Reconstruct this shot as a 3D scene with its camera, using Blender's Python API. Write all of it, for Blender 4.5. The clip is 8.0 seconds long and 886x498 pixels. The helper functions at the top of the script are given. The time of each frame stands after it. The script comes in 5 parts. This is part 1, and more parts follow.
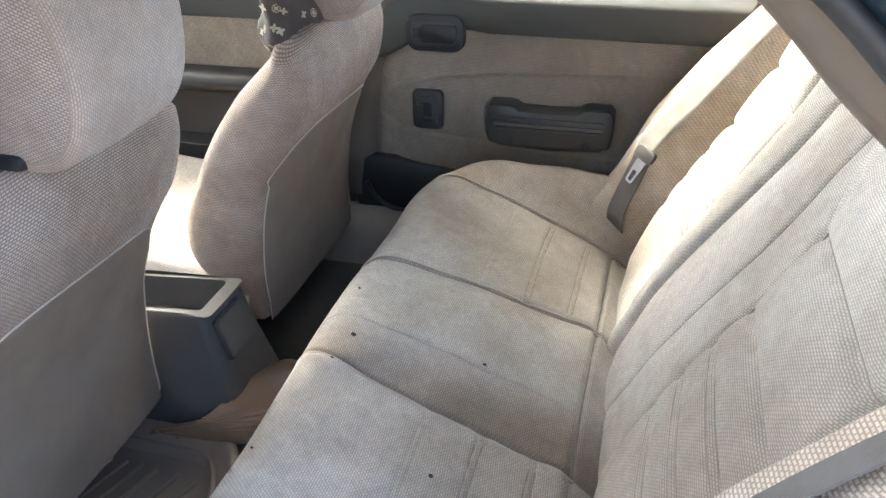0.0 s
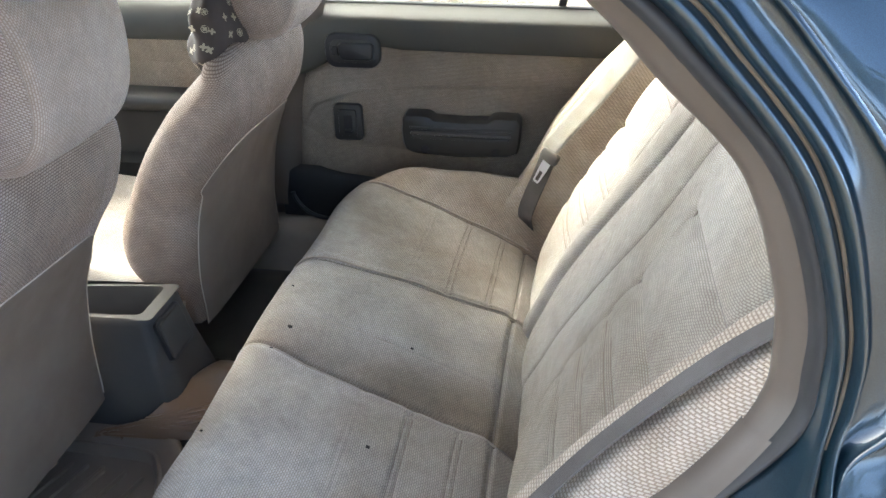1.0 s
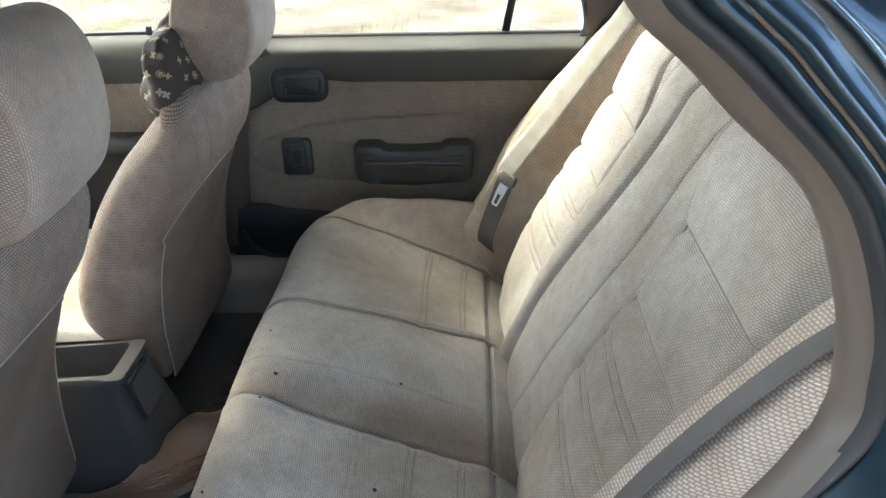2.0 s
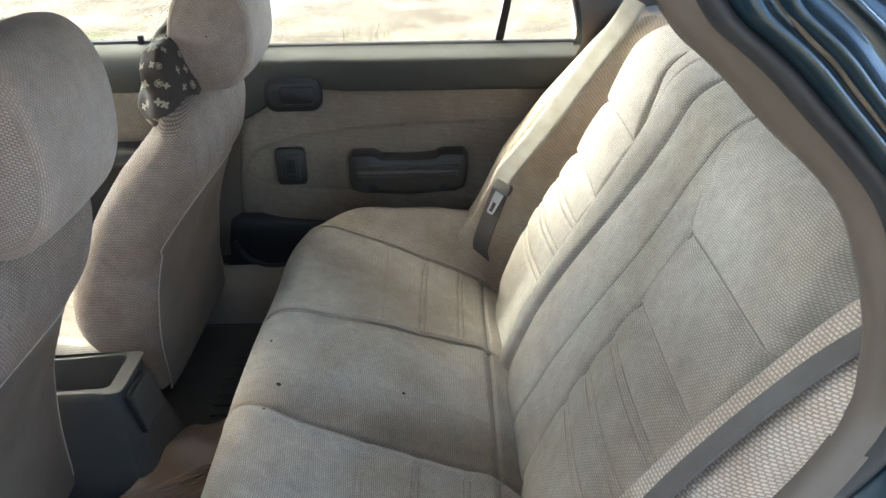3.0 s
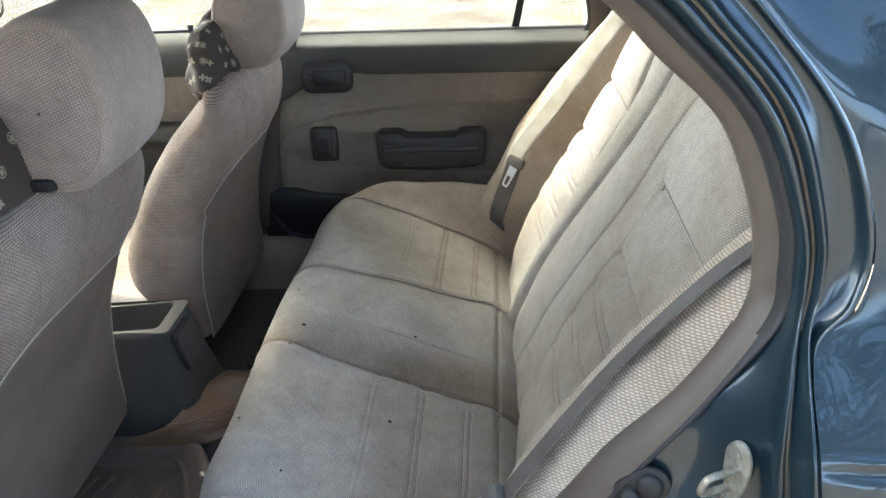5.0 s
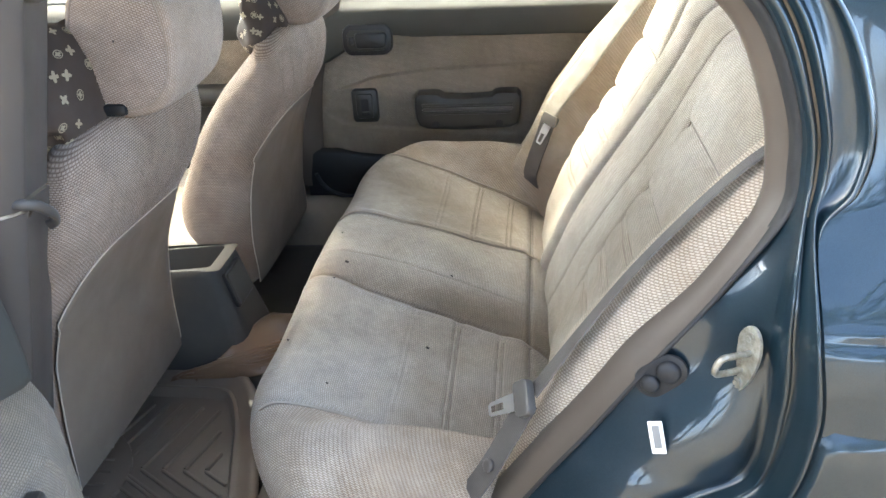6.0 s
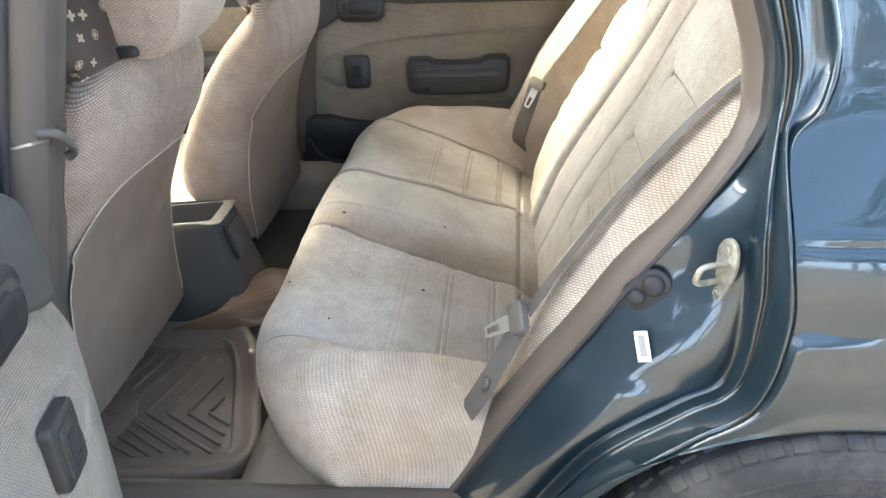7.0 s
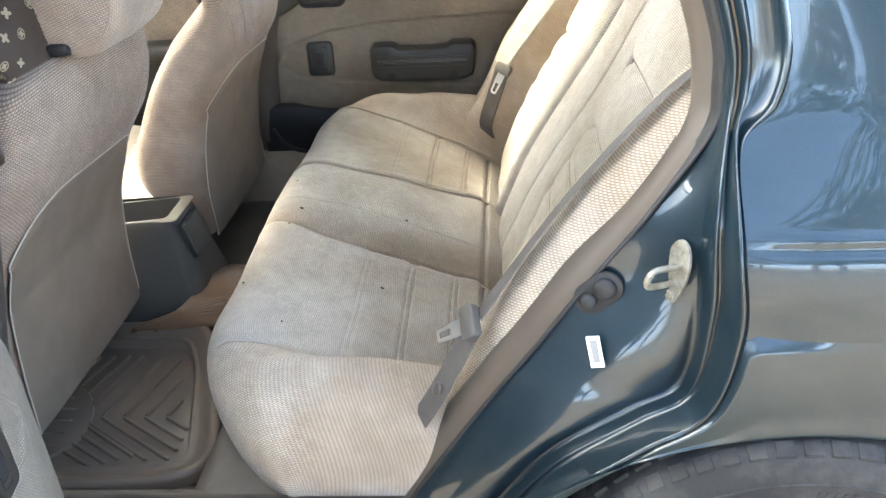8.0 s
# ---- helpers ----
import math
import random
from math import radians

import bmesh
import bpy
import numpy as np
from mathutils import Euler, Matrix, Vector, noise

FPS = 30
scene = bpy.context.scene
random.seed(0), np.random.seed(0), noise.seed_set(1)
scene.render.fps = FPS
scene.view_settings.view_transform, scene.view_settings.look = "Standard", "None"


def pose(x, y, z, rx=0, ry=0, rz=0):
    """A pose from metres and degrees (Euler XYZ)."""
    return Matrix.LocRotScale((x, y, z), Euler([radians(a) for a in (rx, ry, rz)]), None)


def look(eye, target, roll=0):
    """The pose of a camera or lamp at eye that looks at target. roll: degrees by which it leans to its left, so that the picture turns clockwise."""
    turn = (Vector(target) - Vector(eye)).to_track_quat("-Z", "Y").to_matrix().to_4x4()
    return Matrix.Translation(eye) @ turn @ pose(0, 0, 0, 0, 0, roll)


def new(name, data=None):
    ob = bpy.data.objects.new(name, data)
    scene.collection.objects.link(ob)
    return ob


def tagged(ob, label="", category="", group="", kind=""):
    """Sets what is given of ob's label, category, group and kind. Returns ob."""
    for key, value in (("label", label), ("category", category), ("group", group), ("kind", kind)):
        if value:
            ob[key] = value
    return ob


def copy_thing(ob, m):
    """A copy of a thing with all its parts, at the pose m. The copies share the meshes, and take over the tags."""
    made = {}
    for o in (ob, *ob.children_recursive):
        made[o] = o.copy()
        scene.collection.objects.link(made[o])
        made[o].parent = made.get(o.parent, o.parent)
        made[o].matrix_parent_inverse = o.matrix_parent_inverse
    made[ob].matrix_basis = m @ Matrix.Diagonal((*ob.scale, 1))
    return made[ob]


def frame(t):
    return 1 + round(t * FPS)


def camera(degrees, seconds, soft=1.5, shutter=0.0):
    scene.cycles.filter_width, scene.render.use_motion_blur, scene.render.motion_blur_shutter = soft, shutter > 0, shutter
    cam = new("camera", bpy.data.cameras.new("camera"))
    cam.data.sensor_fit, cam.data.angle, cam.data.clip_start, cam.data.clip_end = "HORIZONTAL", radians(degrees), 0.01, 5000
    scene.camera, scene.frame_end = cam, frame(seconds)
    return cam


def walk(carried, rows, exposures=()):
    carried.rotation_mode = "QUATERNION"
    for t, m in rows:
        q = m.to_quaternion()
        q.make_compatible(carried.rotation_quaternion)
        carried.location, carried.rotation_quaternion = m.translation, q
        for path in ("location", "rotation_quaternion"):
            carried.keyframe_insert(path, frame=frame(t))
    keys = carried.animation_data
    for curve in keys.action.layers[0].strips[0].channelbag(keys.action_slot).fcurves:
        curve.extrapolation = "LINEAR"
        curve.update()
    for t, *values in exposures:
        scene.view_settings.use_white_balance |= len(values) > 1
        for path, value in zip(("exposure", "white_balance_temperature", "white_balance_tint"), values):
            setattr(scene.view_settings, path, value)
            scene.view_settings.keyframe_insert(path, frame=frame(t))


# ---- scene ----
cam = camera(57.3, 8.0)
PATH = [
    (0, (0.063, -1.005, 1.252), (-0.414, 0.664, 0.257), -1.5),
    (0.5, (0.09, -1.083, 1.263), (-0.271, 0.624, 0.285), -0.6),
    (1, (0.087, -1.128, 1.277), (-0.205, 0.604, 0.32), -0.8),
    (1.5, (0.03, -1.125, 1.288), (-0.131, 0.635, 0.353), -1.7),
    (3, (-0.063, -1.125, 1.296), (-0.088, 0.659, 0.393), -1.6),
    (3.5, (-0.065, -1.148, 1.295), (-0.074, 0.637, 0.392), -1.4),
    (4, (-0.06, -1.176, 1.293), (-0.079, 0.609, 0.392), -1.5),
    (5.5, (0.032, -1.361, 1.273), (-0.176, 0.422, 0.391), -3.4),
    (6, (0.014, -1.41, 1.235), (-0.216, 0.363, 0.339), -3.6),
    (6.5, (0.006, -1.466, 1.215), (-0.209, 0.306, 0.313), -3.4),
    (7, (0.001, -1.503, 1.192), (-0.189, 0.265, 0.277), -3.2),
    (7.5, (0.016, -1.497, 1.204), (-0.148, 0.267, 0.276), -3.2),
    (8, (0.047, -1.452, 1.199), (-0.113, 0.293, 0.235), -3.9),
]
walk(cam, [(t, look(eye, target, roll)) for t, eye, target, roll in PATH],
     [(0, 5.27, 6500, 0), (1, 4.95, 6500, -2), (1.5, 4.72, 6500, -4), (3.5, 4.50, 6450, -6), (4, 4.55, 6450, -6), (5.5, 4.84, 6600, -5), (6.2, 5.33, 7050, -2), (7, 5.53, 7250, -2), (8, 5.58, 7250, -3)])

# ---- world, sun ----
world = bpy.data.worlds.new("sky")
scene.world = world
world.use_nodes = True
wn = world.node_tree
SUN_AZ, SUN_EL = 151.0, 40.0        # azimuth from +x towards +y, elevation, degrees
sky = wn.nodes.new("ShaderNodeTexSky")
sky.sky_type = "NISHITA"
sky.sun_disc = False
sky.sun_elevation = radians(SUN_EL)
sky.sun_rotation = radians(90 - SUN_AZ)
sky.air_density, sky.dust_density, sky.ozone_density = 0.18, 1.6, 0.0
wn.nodes["Background"].inputs[1].default_value = 0.15
wn.links.new(sky.outputs[0], wn.nodes["Background"].inputs[0])
sun_data = bpy.data.lights.new("sun", "SUN")
sun_data.energy, sun_data.angle, sun_data.color = 0.09, radians(0.6), (1.0, 0.97, 0.92)
sun = new("sun", sun_data)
SUN_DIR = Vector((math.cos(radians(SUN_AZ)) * math.cos(radians(SUN_EL)), math.sin(radians(SUN_AZ)) * math.cos(radians(SUN_EL)), math.sin(radians(SUN_EL))))
sun.matrix_world = look(SUN_DIR * 20, (0, 0, 0))


# ---- materials ----
def mat_new(name):
    m = bpy.data.materials.new(name)
    m.use_nodes = True
    return m, m.node_tree.nodes, m.node_tree.links, m.node_tree.nodes["Principled BSDF"]


def ramp(nodes, stops):
    r = nodes.new("ShaderNodeValToRGB")
    els = r.color_ramp.elements
    while len(els) < len(stops):
        els.new(0.5)
    for e, (p, c) in zip(els, stops):
        e.position, e.color = p, (*c, 1.0) if len(c) == 3 else c
    return r


def noise_tex(nodes, links, vec, scale, detail=4.0, rough=0.55):
    n = nodes.new("ShaderNodeTexNoise")
    n.inputs["Scale"].default_value, n.inputs["Detail"].default_value, n.inputs["Roughness"].default_value = scale, detail, rough
    links.new(vec, n.inputs["Vector"])
    return n


def mix_col(nodes, links, fac, a, b, mode="MIX"):
    m = nodes.new("ShaderNodeMix")
    m.data_type, m.blend_type = "RGBA", mode
    for sock, val in ((m.inputs[0], fac), (m.inputs[6], a), (m.inputs[7], b)):
        if isinstance(val, (int, float)):
            sock.default_value = val
        elif isinstance(val, tuple):
            sock.default_value = (*val, 1.0)
        else:
            links.new(val, sock)
    return m.outputs[2]


def bump(nodes, links, height, strength, distance, normal=None):
    b = nodes.new("ShaderNodeBump")
    b.inputs["Strength"].default_value, b.inputs["Distance"].default_value = strength, distance
    links.new(height, b.inputs["Height"])
    if normal is not None:
        links.new(normal, b.inputs["Normal"])
    return b.outputs[0]


def weave(name, light, dark, wide, tall, stain, angle=0.0, depth=0.0006, gap=0.26, sheen=0.07, soil_shade=None, strip_tint=(0.68, 0.62, 0.555)):
    """Knitted car cloth: rows of short raised dashes over a darker ground."""
    m, n, l, p = mat_new(name)
    tc = n.new("ShaderNodeTexCoord")
    mp = n.new("ShaderNodeMapping")
    mp.inputs["Rotation"].default_value = (0, 0, radians(angle))
    l.new(tc.outputs["UV"], mp.inputs["Vector"])
    wob = noise_tex(n, l, mp.outputs[0], 60.0, 2.0)
    add = n.new("ShaderNodeVectorMath")
    add.operation = "MULTIPLY_ADD"
    add.inputs[1].default_value = (0.0016, 0.0016, 0)
    l.new(wob.outputs["Color"], add.inputs[0])
    l.new(mp.outputs[0], add.inputs[2])
    br = n.new("ShaderNodeTexBrick")
    br.inputs["Scale"].default_value = 1.0
    br.inputs["Brick Width"].default_value, br.inputs["Row Height"].default_value = wide, tall
    br.inputs["Mortar Size"].default_value, br.inputs["Mortar Smooth"].default_value = tall * gap, 1.0
    br.inputs["Bias"].default_value = -0.1
    br.inputs["Color1"].default_value = (*light, 1)
    br.inputs["Color2"].default_value = (*[c * 0.86 for c in light], 1)
    br.inputs["Mortar"].default_value = (*dark, 1)
    l.new(add.outputs[0], br.inputs["Vector"])
    big = noise_tex(n, l, tc.outputs["Object"], 5.0, 5.0, 0.6)
    rb = ramp(n, [(0.42, (0, 0, 0)), (0.66, (1, 1, 1))])
    l.new(big.outputs["Fac"], rb.inputs[0])
    fac = n.new("ShaderNodeMath")
    fac.operation = "MULTIPLY"
    fac.inputs[1].default_value = 0.85
    l.new(rb.outputs[0], fac.inputs[0])
    c = mix_col(n, l, fac.outputs[0], br.outputs["Color"], stain, "MULTIPLY")
    old = noise_tex(n, l, tc.outputs["Object"], 2.1, 3.0, 0.5)
    ro = ramp(n, [(0.47, (1, 1, 1)), (0.60, (0.85, 0.825, 0.79)), (0.70, (0.94, 0.925, 0.905))])
    l.new(old.outputs["Fac"], ro.inputs[0])
    c = mix_col(n, l, 1.0, c, ro.outputs[0], "MULTIPLY")
    if soil_shade:
        # a worn, soiled strip of cloth between two lines across the seat
        sep = n.new("ShaderNodeSeparateXYZ")
        l.new(tc.outputs["Object"], sep.inputs[0])
        wav = n.new("ShaderNodeMath")
        wav.operation = "MULTIPLY_ADD"
        wav.inputs[1].default_value = 0.05
        l.new(big.outputs["Fac"], wav.inputs[0])
        l.new(sep.outputs["Y"], wav.inputs[2])
        y0, y1, y2, y3 = [v + 0.5 + 0.025 for v in soil_shade]
        sh = n.new("ShaderNodeMath")
        sh.inputs[1].default_value = 0.5
        l.new(wav.outputs[0], sh.inputs[0])
        rs = ramp(n, [(y0, (1, 1, 1)), (y1, strip_tint), (y2, strip_tint), (y3, (1, 1, 1))])
        l.new(sh.outputs[0], rs.inputs[0])
        c = mix_col(n, l, 1.0, c, rs.outputs[0], "MULTIPLY")
    fine = noise_tex(n, l, tc.outputs["Object"], 38.0, 4.0, 0.7)
    rf = ramp(n, [(0.3, (0.86, 0.86, 0.86)), (0.7, (1.08, 1.07, 1.06))])
    l.new(fine.outputs["Fac"], rf.inputs[0])
    c = mix_col(n, l, 1.0, c, rf.outputs[0], "MULTIPLY")
    l.new(c, p.inputs["Base Color"])
    p.inputs["Roughness"].default_value = 0.92
    p.inputs["Specular IOR Level"].default_value = 0.2
    p.inputs["Sheen Weight"].default_value = sheen
    p.inputs["Sheen Roughness"].default_value = 0.5
    inv = n.new("ShaderNodeMath")
    inv.operation = "SUBTRACT"
    inv.inputs[0].default_value = 1.0
    l.new(br.outputs["Fac"], inv.inputs[1])
    b1 = bump(n, l, inv.outputs[0], 0.7, depth)
    b2 = bump(n, l, fine.outputs["Fac"], 0.25, 0.003, b1)
    l.new(b2, p.inputs["Normal"])
    return m


def plain(name, col, rough=0.6, grain=900.0, grain_depth=0.0003, dirt=(0.75, 0.72, 0.68), dirt_amount=0.5, spec=0.4, metal=0.0, coat=0.0, blotch=7.0):
    """Moulded or painted surface with fine grain and uneven dust."""
    m, n, l, p = mat_new(name)
    tc = n.new("ShaderNodeTexCoord")
    big = noise_tex(n, l, tc.outputs["Object"], blotch, 6.0, 0.62)
    rb = ramp(n, [(0.38, (0, 0, 0)), (0.75, (1, 1, 1))])
    l.new(big.outputs["Fac"], rb.inputs[0])
    f = n.new("ShaderNodeMath")
    f.operation = "MULTIPLY"
    f.inputs[1].default_value = dirt_amount
    l.new(rb.outputs[0], f.inputs[0])
    c = mix_col(n, l, f.outputs[0], col, tuple(a * b for a, b in zip(col, dirt)))
    l.new(c, p.inputs["Base Color"])
    gr = noise_tex(n, l, tc.outputs["Object"], grain, 2.0, 0.5)
    l.new(bump(n, l, gr.outputs["Fac"], 0.35, grain_depth), p.inputs["Normal"])
    rr = ramp(n, [(0.3, (rough * 0.82,) * 3), (0.75, (min(1, rough * 1.18),) * 3)])
    l.new(big.outputs["Fac"], rr.inputs[0])
    l.new(rr.outputs[0], p.inputs["Roughness"])
    p.inputs["Specular IOR Level"].default_value = spec
    p.inputs["Metallic"].default_value = metal
    p.inputs["Coat Weight"].default_value = coat
    p.inputs["Coat Roughness"].default_value = 0.05
    return m


CLOTH_SEAT = weave("seat_cloth", (0.54, 0.495, 0.438), (0.315, 0.270, 0.225), 0.0058, 0.0032, (0.74, 0.71, 0.66), 0, 0.0006, 0.36)
# its soiled strip also carries the shade of the dip beside the seam
CLOTH_MIDDLE = weave("middle_seat_cloth", (0.54, 0.495, 0.438), (0.29, 0.250, 0.210), 0.0058, 0.0032, (0.74, 0.71, 0.66), 0, 0.0006, 0.36, soil_shade=(-0.30, -0.20, -0.135, -0.05))
CLOTH_BACK = weave("backrest_cloth", (0.54, 0.505, 0.455), (0.30, 0.262, 0.222), 0.0056, 0.0031, (0.76, 0.73, 0.685), 0, 0.0005, 0.38, soil_shade=(-0.60, -0.50, -0.40, -0.25), strip_tint=(0.82, 0.79, 0.745))
CLOTH_COARSE = weave("bolster_cloth", (0.60, 0.530, 0.452), (0.30, 0.238, 0.182), 0.0062, 0.0038, (0.74, 0.67, 0.59), 8, 0.0010, 0.40)
CLOTH_HEAD = weave("headrest_cloth", (0.38, 0.315, 0.262), (0.18, 0.132, 0.103), 0.0048, 0.0029, (0.85, 0.78, 0.72), 28, 0.0006, 0.40)
CLOTH_FRONT = weave("front_seat_cloth", (0.37, 0.300, 0.242), (0.145, 0.104, 0.078), 0.0056, 0.0033, (0.76, 0.68, 0.61), 0, 0.0006, 0.40)
CLOTH_SMOOTH = weave("smooth_headrest_cloth", (0.36, 0.295, 0.24), (0.22, 0.165, 0.128), 0.0048, 0.0028, (0.86, 0.80, 0.74), 0, 0.0003, 0.40)
CLOTH_DOOR = weave("door_cloth", (0.315, 0.270, 0.215), (0.150, 0.124, 0.096), 0.0046, 0.0030, (0.78, 0.76, 0.72), 0, 0.0005, 0.34, 0.05)
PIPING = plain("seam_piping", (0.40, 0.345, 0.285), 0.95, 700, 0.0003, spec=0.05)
VINYL_BACK = plain("seat_back_vinyl", (0.142, 0.112, 0.085), 0.62, 1100, 0.0002, dirt_amount=0.6)
VINYL_DARK = plain("door_vinyl_grey", (0.047, 0.046, 0.040), 0.66, 800, 0.0003, (1.3, 1.25, 1.15), 0.5, 0.22)
DARK_PLASTIC = plain("dark_plastic", (0.030, 0.028, 0.025), 0.42, 700, 0.0002, (1.4, 1.35, 1.25), 0.5)
# lighter base puts the grip ridge's highlight into its colour
RIDGE_HIGHLIGHT = plain("ridge_highlight_plastic", (0.055, 0.050, 0.045), 0.3, 700, 0.0001, (1.4, 1.35, 1.25), 0.5)
BLACK_PLASTIC = plain("black_plastic", (0.012, 0.012, 0.013), 0.4, 700, 0.0002, (1.6, 1.5, 1.4), 0.5)
CONSOLE = plain("console_plastic", (0.050, 0.046, 0.041), 0.7, 900, 0.0003, (1.7, 1.6, 1.45), 0.6, 0.22)
TAUPE = plain("taupe_trim_plastic", (0.080, 0.063, 0.049), 0.5, 900, 0.0003, (0.8, 0.78, 0.76), 0.5)
# same trim plastic as TAUPE, with the open door's shade put into its colour
TAUPE_SHADED = plain("shaded_taupe_plastic", (0.068, 0.057, 0.049), 0.5, 900, 0.0003, (0.85, 0.83, 0.8), 0.5)
BELT_DARK = plain("dark_belt_plastic", (0.070, 0.060, 0.052), 0.45, 600, 0.0002)
CARPET = plain("sill_carpet", (0.23, 0.195, 0.155), 0.95, 500, 0.002, (0.65, 0.6, 0.55), 0.7, 0.1)
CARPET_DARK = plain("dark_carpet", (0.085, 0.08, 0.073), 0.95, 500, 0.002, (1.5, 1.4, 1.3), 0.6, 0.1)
RUBBER = plain("black_rubber", (0.016, 0.016, 0.017), 0.6, 600, 0.0002, (2.0, 1.9, 1.8), 0.5)
MAT_TAN = plain("tan_rubber_mat", (0.185, 0.116, 0.070), 0.35, 500, 0.0002, (1.25, 1.22, 1.2), 0.7)
MAT_BROWN = plain("brown_rubber_mat", (0.185, 0.142, 0.106), 0.4, 500, 0.0002, (1.25, 1.22, 1.2), 0.7)
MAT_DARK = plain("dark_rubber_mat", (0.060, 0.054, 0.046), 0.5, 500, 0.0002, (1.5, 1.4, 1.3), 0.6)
ZINC = plain("zinc_steel", (0.36, 0.345, 0.295), 0.45, 300, 0.0010, (0.45, 0.38, 0.28), 0.9, 0.5, 0.6, blotch=110)
STEEL = plain("bright_steel", (0.85, 0.85, 0.84), 0.38, 300, 0.0001, (0.8, 0.8, 0.8), 0.4, 0.5, 1.0)
BELT_PLASTIC = plain("belt_plastic", (0.085, 0.077, 0.068), 0.45, 600, 0.0002)
STICKER = plain("white_sticker", (0.78, 0.77, 0.74), 0.4, 300, 0.0001)
STICKER_GREY = plain("grey_print", (0.22, 0.22, 0.22), 0.4, 300, 0.0001)
HEADLINER = plain("headliner", (0.24, 0.225, 0.20), 0.95, 500, 0.0005)
GRIME = plain("dried_grime", (0.13, 0.100, 0.068), 0.9, 400, 0.001, (0.5, 0.45, 0.4), 0.8)
SEAM = plain("seam_thread", (0.23, 0.190, 0.152), 0.95, 700, 0.0003, spec=0.05)
THREAD = plain("dark_thread", (0.23, 0.198, 0.165), 0.95)
SCUFF = plain("brown_scuff", (0.20, 0.155, 0.12), 0.9)
STAIN_DARK = plain("dark_spot", (0.03, 0.026, 0.022), 0.9)
PILLOW = plain("brown_pillow_cloth", (0.042, 0.028, 0.020), 0.8, 900, 0.0004, (0.7, 0.7, 0.7), 0.5)
PILLOW_PRINT = plain("tan_print", (0.27, 0.225, 0.155), 0.8, 900, 0.0003)


def webbing(name, col):
    m, n, l, p = mat_new(name)
    tc = n.new("ShaderNodeTexCoord")
    w = n.new("ShaderNodeTexWave")
    w.inputs["Scale"].default_value = 130.0
    w.bands_direction = "X"
    l.new(tc.outputs["UV"], w.inputs["Vector"])
    r = ramp(n, [(0.0, tuple(c * 0.8 for c in col)), (1.0, col)])
    l.new(w.outputs["Fac"], r.inputs[0])
    big = noise_tex(n, l, tc.outputs["Object"], 25, 4)
    rb = ramp(n, [(0.35, (0.82, 0.80, 0.78)), (0.7, (1.05, 1.05, 1.05))])
    l.new(big.outputs["Fac"], rb.inputs[0])
    l.new(mix_col(n, l, 1.0, r.outputs[0], rb.outputs[0], "MULTIPLY"), p.inputs["Base Color"])
    p.inputs["Roughness"].default_value = 0.75
    p.inputs["Specular IOR Level"].default_value = 0.2
    l.new(bump(n, l, w.outputs["Fac"], 0.4, 0.0006), p.inputs["Normal"])
    return m


WEBBING = webbing("belt_webbing", (0.100, 0.090, 0.082))
# same webbing with the sun on the far shoulder strap put into its colour
WEBBING_SUNLIT = webbing("belt_webbing_sunlit", (0.36, 0.335, 0.29))


def car_paint():
    m, n, l, p = mat_new("dark_teal_paint")
    tc = n.new("ShaderNodeTexCoord")
    fl = n.new("ShaderNodeTexVoronoi")
    fl.inputs["Scale"].default_value = 1400
    l.new(tc.outputs["Object"], fl.inputs["Vector"])
    r = ramp(n, [(0.0, (0.012, 0.030, 0.042)), (0.7, (0.004, 0.014, 0.022))])
    l.new(fl.outputs["Distance"], r.inputs[0])
    dust = noise_tex(n, l, tc.outputs["Object"], 9, 7, 0.65)
    rd = ramp(n, [(0.48, (0, 0, 0)), (0.85, (0.22, 0.22, 0.22))])
    l.new(dust.outputs["Fac"], rd.inputs[0])
    l.new(mix_col(n, l, rd.outputs[0], r.outputs[0], (0.06, 0.062, 0.06)), p.inputs["Base Color"])
    p.inputs["Metallic"].default_value = 0.42
    p.inputs["Roughness"].default_value = 0.32
    p.inputs["Coat Weight"].default_value = 0.72
    p.inputs["Coat Roughness"].default_value = 0.03
    big = noise_tex(n, l, tc.outputs["Object"], 6, 2)
    l.new(bump(n, l, big.outputs["Fac"], 0.06, 0.02), p.inputs["Normal"])
    l.new(bump(n, l, big.outputs["Fac"], 0.04, 0.02), p.inputs["Coat Normal"])
    return m


PAINT = car_paint()


def glass_mat():
    m, n, l, p = mat_new("window_glass")
    p.inputs["Base Color"].default_value = (0.80, 0.84, 0.81, 1)
    p.inputs["Roughness"].default_value = 0.01
    p.inputs["Transmission Weight"].default_value = 1.0
    p.inputs["IOR"].default_value = 1.05
    return m


GLASS = glass_mat()


